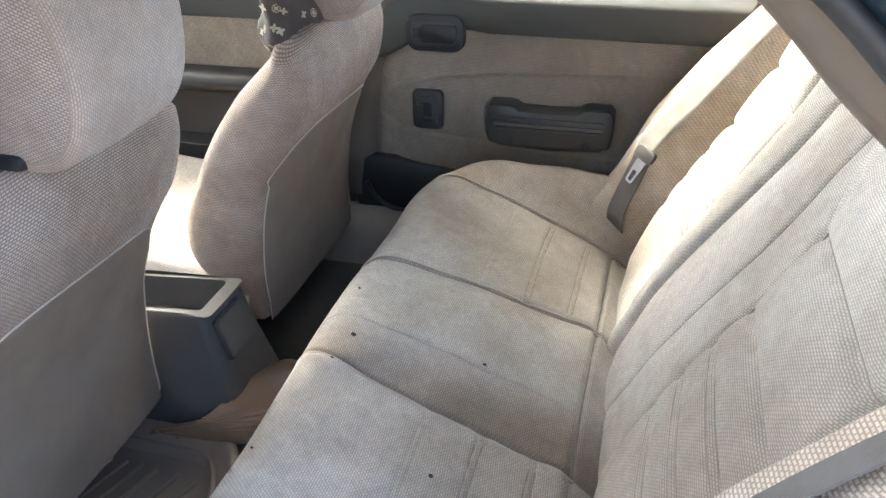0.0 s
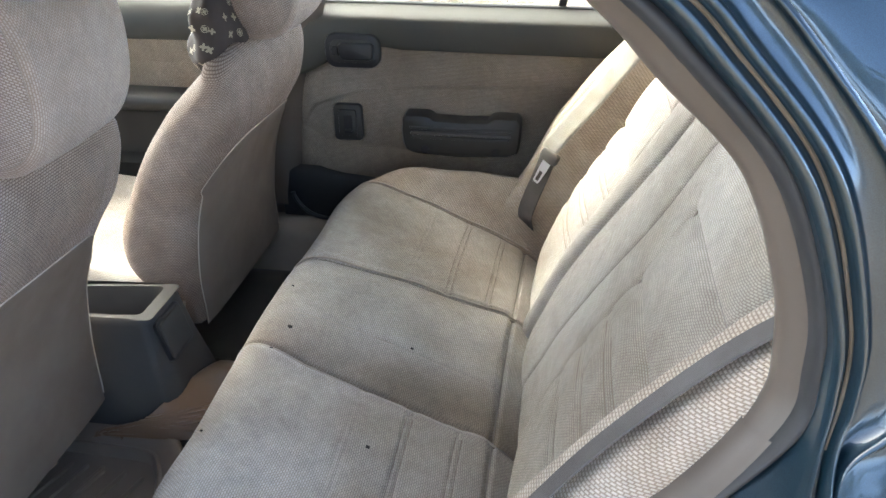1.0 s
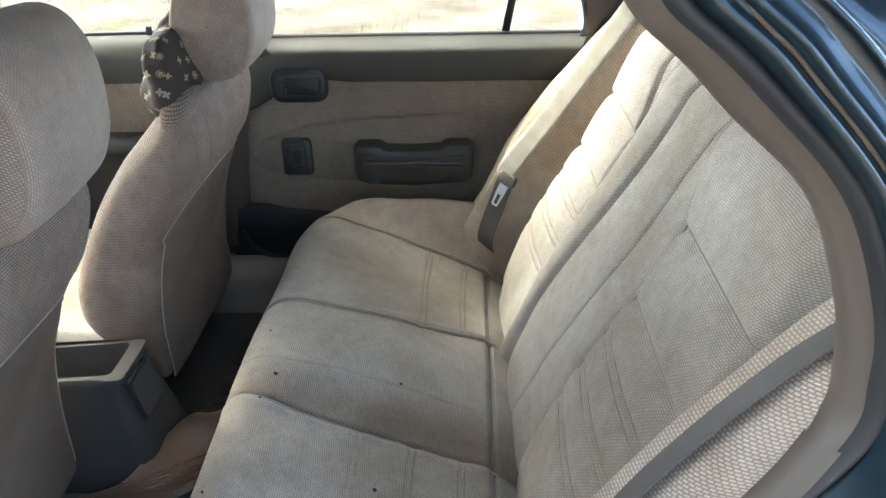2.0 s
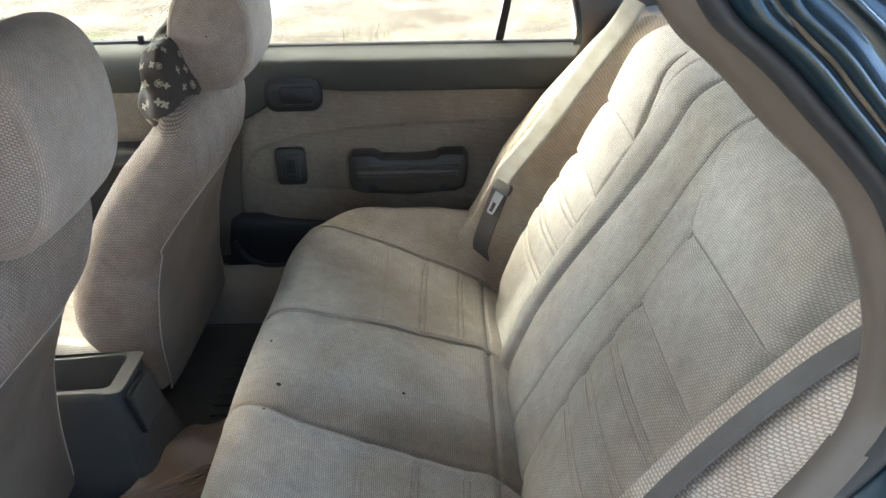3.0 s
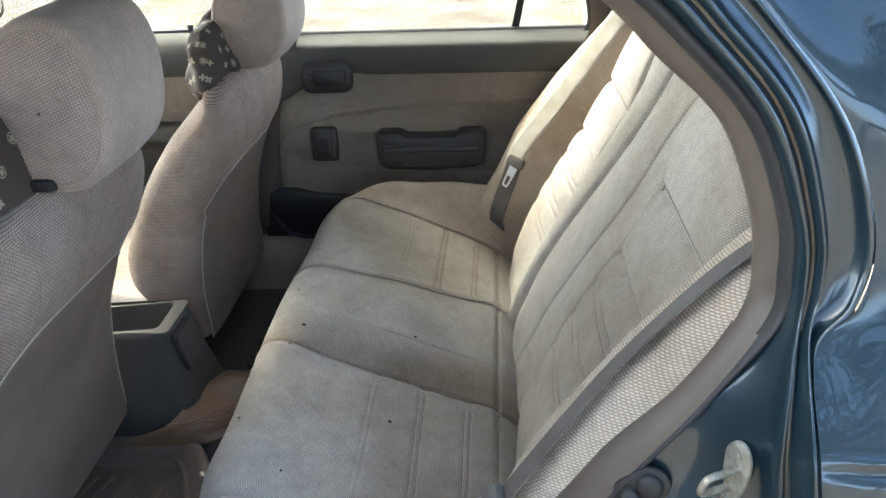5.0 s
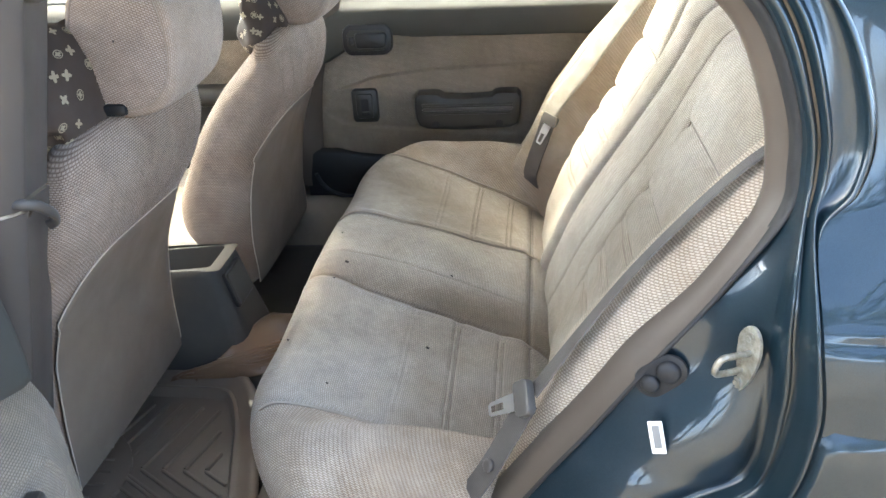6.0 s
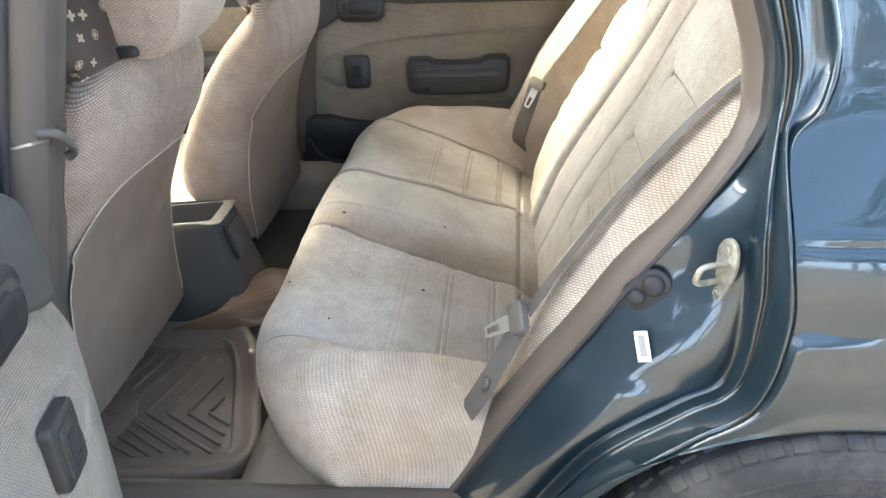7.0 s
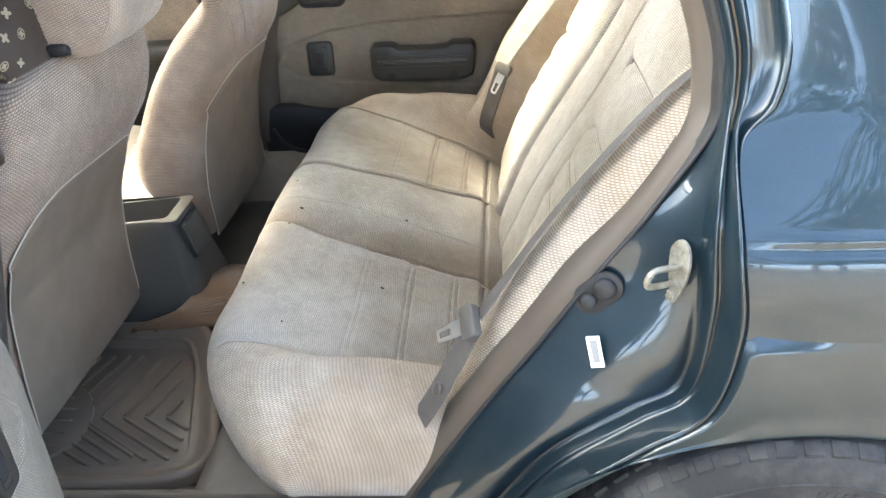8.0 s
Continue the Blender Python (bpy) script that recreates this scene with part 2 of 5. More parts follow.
def ground_mat():
    m, n, l, p = mat_new("sandy_ground")
    tc = n.new("ShaderNodeTexCoord")
    a = noise_tex(n, l, tc.outputs["Object"], 1.3, 8, 0.62)
    ra = ramp(n, [(0.32, (0.21, 0.165, 0.11)), (0.52, (0.35, 0.295, 0.22)), (0.72, (0.48, 0.425, 0.34))])
    l.new(a.outputs["Fac"], ra.inputs[0])
    b = noise_tex(n, l, tc.outputs["Object"], 22, 6, 0.7)
    rb = ramp(n, [(0.34, (0.62, 0.60, 0.56)), (0.6, (1.05, 1.05, 1.05))])
    l.new(b.outputs["Fac"], rb.inputs[0])
    g = noise_tex(n, l, tc.outputs["Object"], 0.45, 6, 0.7)
    rg = ramp(n, [(0.56, (0, 0, 0)), (0.66, (0.75, 0.75, 0.75))])
    l.new(g.outputs["Fac"], rg.inputs[0])
    c = mix_col(n, l, 1.0, ra.outputs[0], rb.outputs[0], "MULTIPLY")
    l.new(mix_col(n, l, rg.outputs[0], c, (0.16, 0.19, 0.06)), p.inputs["Base Color"])
    p.inputs["Roughness"].default_value = 0.95
    l.new(bump(n, l, b.outputs["Fac"], 0.7, 0.03), p.inputs["Normal"])
    return m


GROUND = ground_mat()
GRASS = plain("dry_grass", (0.20, 0.22, 0.07), 0.8, 50, 0.001, (1.6, 1.3, 0.9), 0.7)


def tyre_mat():
    m, n, l, p = mat_new("tyre_rubber")
    tc = n.new("ShaderNodeTexCoord")
    a = noise_tex(n, l, tc.outputs["Object"], 18, 7, 0.7)
    r = ramp(n, [(0.42, (0.010, 0.010, 0.010)), (0.74, (0.048, 0.045, 0.041))])
    l.new(a.outputs["Fac"], r.inputs[0])
    l.new(r.outputs[0], p.inputs["Base Color"])
    p.inputs["Roughness"].default_value = 0.8
    l.new(bump(n, l, a.outputs["Fac"], 0.4, 0.003), p.inputs["Normal"])
    return m


TYRE = tyre_mat()


# ---- building helpers ----
def thing(name, label, category, at=(0, 0, 0), group="", kind=""):
    e = new(name)
    e.location = at
    e.empty_display_size = 0.05
    return tagged(e, label, category, group, kind)


def offset_of(parent):
    o = Vector((0, 0, 0))
    while parent is not None:
        o += parent.location
        parent = parent.parent
    return o


def hang(name, me, parent, material, label=""):
    me.materials.append(material)
    ob = new(name, me)
    if parent is not None:
        me.transform(Matrix.Translation(-offset_of(parent)))
        ob.parent = parent
    if label:
        tagged(ob, label)
    return ob


def smooth_mesh(me, angle=35.0):
    me.shade_smooth()
    if angle < 180:
        me.set_sharp_from_angle(angle=radians(angle))


def part(name, bm, material, parent=None, label="", angle=35.0):
    bmesh.ops.recalc_face_normals(bm, faces=bm.faces)
    me = bpy.data.meshes.new(name)
    bm.to_mesh(me)
    bm.free()
    smooth_mesh(me, angle)
    return hang(name, me, parent, material, label)


def sheet(name, P, material, parent=None, label="", uv=None, wrap=False, thick=0.0, flip=False, angle=180.0):
    """One mesh from an array of points, rows by columns; uv in metres."""
    P = np.asarray(P, float)
    a, b = P.shape[:2]
    me = bpy.data.meshes.new(name)
    idx = np.arange(a * b).reshape(a, b)
    nb = np.roll(idx, -1, 1) if wrap else idx[:, 1:]
    i0 = idx if wrap else idx[:, :-1]
    f = np.stack([i0[:-1], nb[:-1], nb[1:], i0[1:]], -1).reshape(-1, 4)
    if flip:
        f = f[:, ::-1]
    me.from_pydata(P.reshape(-1, 3).tolist(), [], f.tolist())
    if uv is None:
        du = np.linalg.norm(np.diff(P, axis=0), axis=-1).mean(1)
        dv = np.linalg.norm(np.diff(P, axis=1), axis=-1).mean(0)
        U = np.broadcast_to(np.r_[0, np.cumsum(du)][:, None], (a, b))
        V = np.broadcast_to(np.r_[0, np.cumsum(dv)][None, :], (a, b))
        uv = np.stack([V, U], -1)
    lay = me.uv_layers.new(name="UVMap")
    loops = np.empty(len(me.loops), dtype=np.int32)
    me.loops.foreach_get("vertex_index", loops)
    lay.data.foreach_set("uv", np.asarray(uv, float).reshape(-1, 2)[loops].ravel())
    if thick:
        bm = bmesh.new()
        bm.from_mesh(me)
        bmesh.ops.solidify(bm, geom=bm.faces[:], thickness=thick)
        bm.to_mesh(me)
        bm.free()
    smooth_mesh(me, angle)
    return hang(name, me, parent, material, label)


def spline(points, n):
    """n points along a smooth curve through the given ones (Catmull-Rom)."""
    p = np.asarray(points, float)
    q = np.vstack([2 * p[0] - p[1], p, 2 * p[-1] - p[-2]])
    out = []
    for t in np.linspace(0, len(p) - 1 - 1e-9, n):
        i = int(t)
        s = t - i
        a, b, c, d = q[i:i + 4]
        out.append(0.5 * (2 * b + (c - a) * s + (2 * a - 5 * b + 4 * c - d) * s * s + (3 * b - a - 3 * c + d) * s ** 3))
    return np.array(out)


def even(points, n):
    p = spline(points, 60 * len(points))
    d = np.r_[0, np.cumsum(np.linalg.norm(np.diff(p, axis=0), axis=1))]
    t = np.linspace(0, d[-1], n)
    return np.stack([np.interp(t, d, p[:, k]) for k in range(3)], 1)


def tube(name, points, r, material, parent=None, n=40, sides=8, closed=False, flat=1.0, label=""):
    c = even(points, n)
    t = np.gradient(c, axis=0)
    t /= np.linalg.norm(t, axis=1)[:, None] + 1e-12
    up = np.array([0.0, 0.0, 1.0]) if abs(t[:, 2]).mean() < 0.8 else np.array([1.0, 0.0, 0.0])
    s = np.cross(t, up)
    s /= np.linalg.norm(s, axis=1)[:, None] + 1e-12
    w = np.cross(s, t)
    ang = np.linspace(0, 2 * np.pi, sides, endpoint=False)
    P = c[:, None] + r * (np.cos(ang)[None, :, None] * s[:, None] + flat * np.sin(ang)[None, :, None] * w[:, None])
    ends = [c[:1, None].repeat(sides, 1), P, c[-1:, None].repeat(sides, 1)]
    return sheet(name, np.concatenate(ends), material, parent, label, wrap=True, angle=60.0)


def ribbon(name, points, normals, width, thick, material, parent, label="", n=60):
    """A flat strap along a curve; its width lies across both the curve and the normal."""
    c, nn = even(points, n), spline(normals, n)
    t = np.gradient(c, axis=0)
    t /= np.linalg.norm(t, axis=1)[:, None]
    s = np.cross(t, nn)
    s /= np.linalg.norm(s, axis=1)[:, None]
    nn = np.cross(s, t)
    prof = [(-.5, -.5), (-.47, .5), (-.3, .55), (0, .6), (.3, .55), (.47, .5), (.5, -.5)]
    P = np.stack([c + width * a * s + thick * b * nn for a, b in prof], 1)
    d = np.r_[0, np.cumsum(np.linalg.norm(np.diff(c, axis=0), axis=1))]
    uv = np.stack([np.stack([np.full(n, width * a), d], -1) for a, b in prof], 1)
    return sheet(name, P, material, parent, label, uv=uv, wrap=False, angle=50.0)


def bm_box(bm, lo, hi, bevel=0.004, seg=2, M=None):
    r = bmesh.ops.create_cube(bm, size=1.0)
    vs = r["verts"]
    for v in vs:
        v.co = Vector([l + (h - l) * (c + 0.5) for l, h, c in zip(lo, hi, v.co)])
    if bevel:
        es = list({e for v in vs for e in v.link_edges})
        g = bmesh.ops.bevel(bm, geom=es, offset=bevel, segments=seg, profile=0.5, affect="EDGES")
        vs = list({v for f in g["faces"] for v in f.verts} | {v for v in vs if v.is_valid})
    if M is not None:
        bmesh.ops.transform(bm, matrix=M, verts=[v for v in vs if v.is_valid])
    return bm


def box(name, lo, hi, material, parent=None, bevel=0.004, M=None, label=""):
    return part(name, bm_box(bmesh.new(), lo, hi, bevel, 2, M), material, parent, label)


def prism(name, outline, depth, material, parent=None, M=None, bevel=0.003, label="", seg=2):
    """A plate: outline in its own x, y, thickness along z, rounded rim on the front side."""
    bm = bmesh.new()
    vs = [bm.verts.new((a, b, 0)) for a, b in outline]
    f = bm.faces.new(vs)
    g = bmesh.ops.extrude_face_region(bm, geom=[f])
    top = [v for v in g["geom"] if isinstance(v, bmesh.types.BMVert)]
    for v in top:
        v.co.z = depth
    if bevel:
        tset = set(top)
        es = [e for e in bm.edges if e.verts[0] in tset and e.verts[1] in tset]
        bmesh.ops.bevel(bm, geom=es, offset=bevel, segments=seg, profile=0.5, affect="EDGES")
    if M is not None:
        bmesh.ops.transform(bm, matrix=M, verts=bm.verts)
    return part(name, bm, material, parent, label)


def rounded(w, h, r, n=6, taper=0.0):
    """A rounded rectangle about the origin."""
    out = []
    for cx, cy, a0 in ((1, 1, 0), (-1, 1, 90), (-1, -1, 180), (1, -1, 270)):
        for k in range(n + 1):
            a = radians(a0 + 90 * k / n)
            x, y = cx * (w / 2 - r) + r * math.cos(a), cy * (h / 2 - r) + r * math.sin(a)
            out.append((x * (1 + taper * y / h), y))
    return out


def disc_stack(name, rings, material, parent=None, M=None, sides=24, label=""):
    """A turned form: rings of (radius, height) about z."""
    ang = np.linspace(0, 2 * np.pi, sides, endpoint=False)
    P = np.array([[(r * math.cos(a), r * math.sin(a), h) for a in ang] for r, h in rings])
    if M is not None:
        A = np.array(M)
        P = P @ A[:3, :3].T + A[:3, 3]
    return sheet(name, P, material, parent, label, wrap=True, angle=40.0)


def arc_uv(P):
    """Texture places in metres, by lengths along the surface both ways, centred on the middle column."""
    P = np.asarray(P, float)
    du = np.c_[np.zeros((P.shape[0], 1)), np.cumsum(np.linalg.norm(np.diff(P, axis=1), axis=-1), axis=1)]
    du = du - du[:, [P.shape[1] // 2]]
    dv = np.r_[np.zeros((1, P.shape[1])), np.cumsum(np.linalg.norm(np.diff(P, axis=0), axis=-1), axis=0)]
    return np.stack([du, dv], -1)


def sstep(a, b, x):
    t = np.clip((x - a) / (b - a), 0, 1)
    return t * t * (3 - 2 * t)


def groove(d, w):
    return np.exp(-(d / w) ** 2)


def facing(origin, xdir, zdir):
    """A frame for plates: x along xdir, z (the front) along zdir."""
    z = Vector(zdir).normalized()
    x = Vector(xdir)
    x = (x - z * x.dot(z)).normalized()
    y = z.cross(x)
    return Matrix.Translation(origin) @ Matrix((x, y, z)).transposed().to_4x4()


# ---- ground ----
def build_ground():
    n = 90
    e = np.linspace(-1, 1, n)
    g = np.sign(e) * (np.abs(e) ** 3 * 300 + np.abs(e) * 8)
    X, Y = np.meshgrid(g, g, indexing="ij")
    Z = 0.03 * np.sin(X * 0.9 + 1) * np.sin(Y * 0.7) * sstep(2.5, 5, np.hypot(X, Y))
    ob = sheet("ground", np.stack([X, Y, Z], -1), GROUND)
    tagged(ob, "pale sandy ground with patches of dry grass", "ground", kind="structure")


build_ground()


def build_grass():
    rng = np.random.default_rng(4)
    verts, faces = [], []
    for k in range(150):
        cx, cy = rng.uniform(-6, 4), rng.uniform(4.6, 11)
        if noise.noise(Vector((cx * 0.5, cy * 0.5, 3.1))) < 0.02:
            continue
        for j in range(26):
            a, s = rng.uniform(0, 6.28), rng.uniform(0.03, 0.11)
            x, y = cx + rng.normal(0, 0.16), cy + rng.normal(0, 0.16)
            dx, dy = math.cos(a) * 0.004, math.sin(a) * 0.004
            lx, ly = rng.normal(0, 0.03, 2)
            b = len(verts)
            verts += [(x - dx, y - dy, -0.03), (x + dx, y + dy, -0.03), (x + lx, y + ly, s)]
            faces.append((b, b + 1, b + 2))
    me = bpy.data.meshes.new("grass")
    me.from_pydata(verts, [], faces)
    me.materials.append(GRASS)
    tagged(new("grass", me), "tufts of short dry grass on the sand", "grass", kind="stuff")


build_grass()

LEAF = plain("tree_leaves", (0.055, 0.075, 0.025), 0.7, 60, 0.001, (1.5, 1.3, 1.0), 0.7)
BARK = plain("tree_bark", (0.12, 0.09, 0.065), 0.9, 60, 0.004)


def build_trees():
    """A line of small trees across the open ground, mirrored in the paint."""
    tree = thing("tree", "small green tree on the far side of the open ground", "tree", (0, -16, 0), "distant trees")
    tube("trunk", [(0, -16, -.1), (.05, -16, .8), (-.08, -15.95, 1.7), (.05, -16, 2.6)], .10, BARK, tree, 12, 8)
    rng = np.random.default_rng(11)
    for a in (0.3, 2.2, 4.1, 5.3):
        tube("limb", [(0, -16, 1.5), (.5 * math.cos(a), -16 + .5 * math.sin(a), 2.1), (1.1 * math.cos(a), -16 + 1.1 * math.sin(a), 2.9)], .045, BARK, tree, 10, 6)
    V, F = [], []
    for c in range(34):
        a, r = rng.uniform(0, 6.28), 1.55 * math.sqrt(rng.uniform(0, 1))
        cx, cy, cz = r * math.cos(a), r * math.sin(a), 2.7 + rng.uniform(-1.0, 1.1) * (1 - .35 * r / 1.55)
        for k in range(46):
            p = np.array([cx, cy - 16, cz]) + rng.normal(0, .20, 3)
            u, w = rng.normal(0, 1, 3), rng.normal(0, 1, 3)
            u, w = u / np.linalg.norm(u) * .10, w / np.linalg.norm(w) * .05
            b = len(V)
            V += [p - u, p + w, p + u, p - w]
            F.append((b, b + 1, b + 2, b + 3))
    me = bpy.data.meshes.new("crown")
    me.from_pydata([tuple(v) for v in V], [], F)
    hang("crown", me, tree, LEAF)
    for k in range(15):
        x = -17 + 2.6 * k + rng.uniform(-.8, .8)
        s = rng.uniform(1.2, 2.1)
        o = copy_thing(tree, Matrix.Translation((x, -15 - rng.uniform(0, 6), 0)) @ Matrix.Rotation(rng.uniform(0, 6), 4, "Z"))
        o.scale = (s * 1.25, s * 1.25, s)


build_trees()

# ---- car body ----
body = thing("car_body", "dark teal sedan body with its rear side door open", "car")

# stations run from the roof down the rear door opening to the sill
TRIM_IN = [(-.50, -.585, 1.300), (-.04, -.607, 1.268), (.085, -.618, 1.178), (.140, -.62, 1.125), (.197, -.62, 1.068), (.229, -.62, .992), (.239, -.62, .938), (.236, -.62, .887), (.188, -.617, .810),
           (.114, -.609, .728), (.046, -.613, .623), (.008, -.616, .566), (-.041, -.619, .500), (-.085, -.62, .43), (-.112, -.62, .365)]
TRIM_OUT = [(-.50, -.61, 1.312), (-.02, -.632, 1.274), (.098, -.642, 1.191), (.151, -.642, 1.144), (.213, -.642, 1.076), (.248, -.643, .992), (.255, -.645, .937), (.249, -.649, .89), (.194, -.656, .80),
            (.127, -.66, .71), (.065, -.66, .62), (.028, -.66, .57), (-.020, -.66, .50), (-.066, -.66, .43), (-.105, -.66, .365)]
FLANGE = [(-.50, -.63, 1.320), (-.005, -.656, 1.280), (.110, -.668, 1.199), (.160, -.668, 1.154), (.221, -.669, 1.082), (.256, -.672, .992), (.263, -.676, .937), (.260, -.684, .892), (.248, -.697, .80),
          (.250, -.70, .715), (.240, -.703, .612), (.188, -.705, .576), (.095, -.705, .512), (.030, -.705, .43), (-.020, -.705, .345)]
OUTER = [(-.50, -.64, 1.328), (.02, -.657, 1.288), (.140, -.668, 1.203), (.185, -.668, 1.160), (.245, -.671, 1.087), (.276, -.678, .992), (.279, -.685, .938), (.2705, -.700, .893), (.274, -.752, .80),
         (.280, -.768, .713), (.254, -.775, .62), (.186, -.776, .570), (.094, -.776, .495), (.046, -.776, .42), (.005, -.775, .33)]
RIM = [(-.50, -.64, 1.340), (.045, -.652, 1.300), (.165, -.660, 1.212), (.224, -.660, 1.156), (.285, -.670, 1.077), (.314, -.684, .99), (.306, -.696, .930), (.2735, -.708, .890), (.2765, -.755, .80),
       (.2825, -.771, .713), (.2565, -.778, .62), (.1885, -.779, .570), (.0965, -.779, .495), (.0485, -.779, .42), (.0075, -.778, .33)]
NS = 260
trim_in, trim_out, flange, outer, rim = [spline(c, NS) for c in (TRIM_IN, TRIM_OUT, FLANGE, OUTER, RIM)]


def lerp(a, b, t):
    return a * (1 - t) + b * t


def build_jamb():
    # trim: rounded strip round the rear of the door opening
    inner = trim_in + np.array([.008, .008, .002])
    cols = [inner]
    for k in range(9):
        t = k / 8
        c = lerp(trim_in, trim_out, t)
        bulge = 0.005 * math.sin(math.pi * min(1, t * 1.1))
        c = c + np.array([-bulge * 0.9, -bulge * .5, -bulge * 0.1])
        cols.append(c)
    cols.append(trim_out + np.array([.004, -.004, .002]))
    P = np.stack(cols, 1)
    zz = trim_out[:, 2]
    up = int(np.argmax(zz < .872))
    sheet("pillar_trim", P[:up + 1], TAUPE, body, "taupe plastic trim round the door opening")
    low = P[up - 1:] + np.array([-.002, -.0025, 0])
    sheet("sill_trim", low, TAUPE, body, "taupe plastic trim beside the bench")
    # black seal
    seal = []
    for k in range(7):
        a = math.pi * k / 6
        seal.append(trim_out + np.stack([.006 - .007 * math.cos(a) + 0 * zz, -.002 - (.007 + .010 * sstep(.80, .90, zz)) * math.sin(a), .002 - .004 * math.cos(a) + 0 * zz], 1))
    sheet("door_seal", np.stack(seal, 1), RUBBER, body, "black rubber door seal")
    # painted recess with a pressed edge, ridge, groove and outer lip
    start = trim_out + np.array([.004, .002, .003])
    rows = [start]
    span = np.clip(np.linalg.norm((flange - start)[:, [0, 2]], axis=1) / 0.10, 0, 1)[:, None]
    for t, dy in ((.03, .0), (.08, .001), (.14, .002), (.2, .003), (.3, .005), (.4, .006), (.5, .006), (.6, .005), (.7, .004), (.78, .003), (.86, .002), (.92, .001), (.96, .0005)):
        p = lerp(start, flange, t) + np.array([0, 1, 0]) * dy * span
        p[:, 1] -= .030 * sstep(.73, .60, p[:, 2] + .35 * (.15 - p[:, 0])) * math.sin(math.pi * min(1, max(0, t))) ** .6 * span[:, 0]
        rows.append(p)
    w = 1 - 0.6 * sstep(.82, .93, zz)[:, None]
    for t, dy in ((.0, .0), (.10, -.006), (.22, -.010), (.34, -.006), (.42, .004), (.50, .010), (.62, .008), (.70, -.004), (.80, -.012), (.90, -.012), (.97, -.005), (1.0, .002)):
        rows.append(lerp(flange, outer, t) + np.array([0, 1, 0]) * dy * w)
    sheet("door_jamb", np.stack(rows, 1), PAINT, body, "dark teal painted door jamb")
    # ledge above the shoulder: dark strip and raised rim
    hi = sstep(.886, .905, outer[:, 2])[:, None]
    rows = [outer + np.array([0, .002, 0])]
    for t, dy in ((.03, .004), (.12, .008), (.5, .007), (.74, .006), (.80, .001), (.86, -.003), (.92, -.002), (1.0, .002)):
        rows.append(lerp(outer, rim, t) + np.array([0, dy, 0]) * hi)
    sheet("drip_ledge", np.stack(rows, 1), PAINT, body, "dark painted ledge with a raised rim")
    g = lerp(flange, outer, .56)[int(NS * .12):int(np.argmax(zz < .893)) + 1]
    tube("grime_line", (g + np.array([0, .004, 0]))[::8], .0017, GRIME, body, n=90, sides=6, label="dried tan grime in the gutter")


build_jamb()

ARCH_X, ARCH_Z, ARCH_A, ARCH_B = .36, .262, .40, .335


SKIN = spline([(.20, .755, 0), (.35, .772, 0), (.5, .783, 0), (.62, .786, 0), (.71, .780, 0), (.80, .760, 0), (.905, .720, 0), (.985, .697, 0), (1.07, .674, 0), (1.15, .652, 0), (1.23, .628, 0), (1.34, .592, 0)], 400)


def skin_y(x, z):
    y = -np.interp(z, SKIN[:, 0], SKIN[:, 1])
    return y + .02 * np.clip(x - .25, 0, 2) ** 1.5


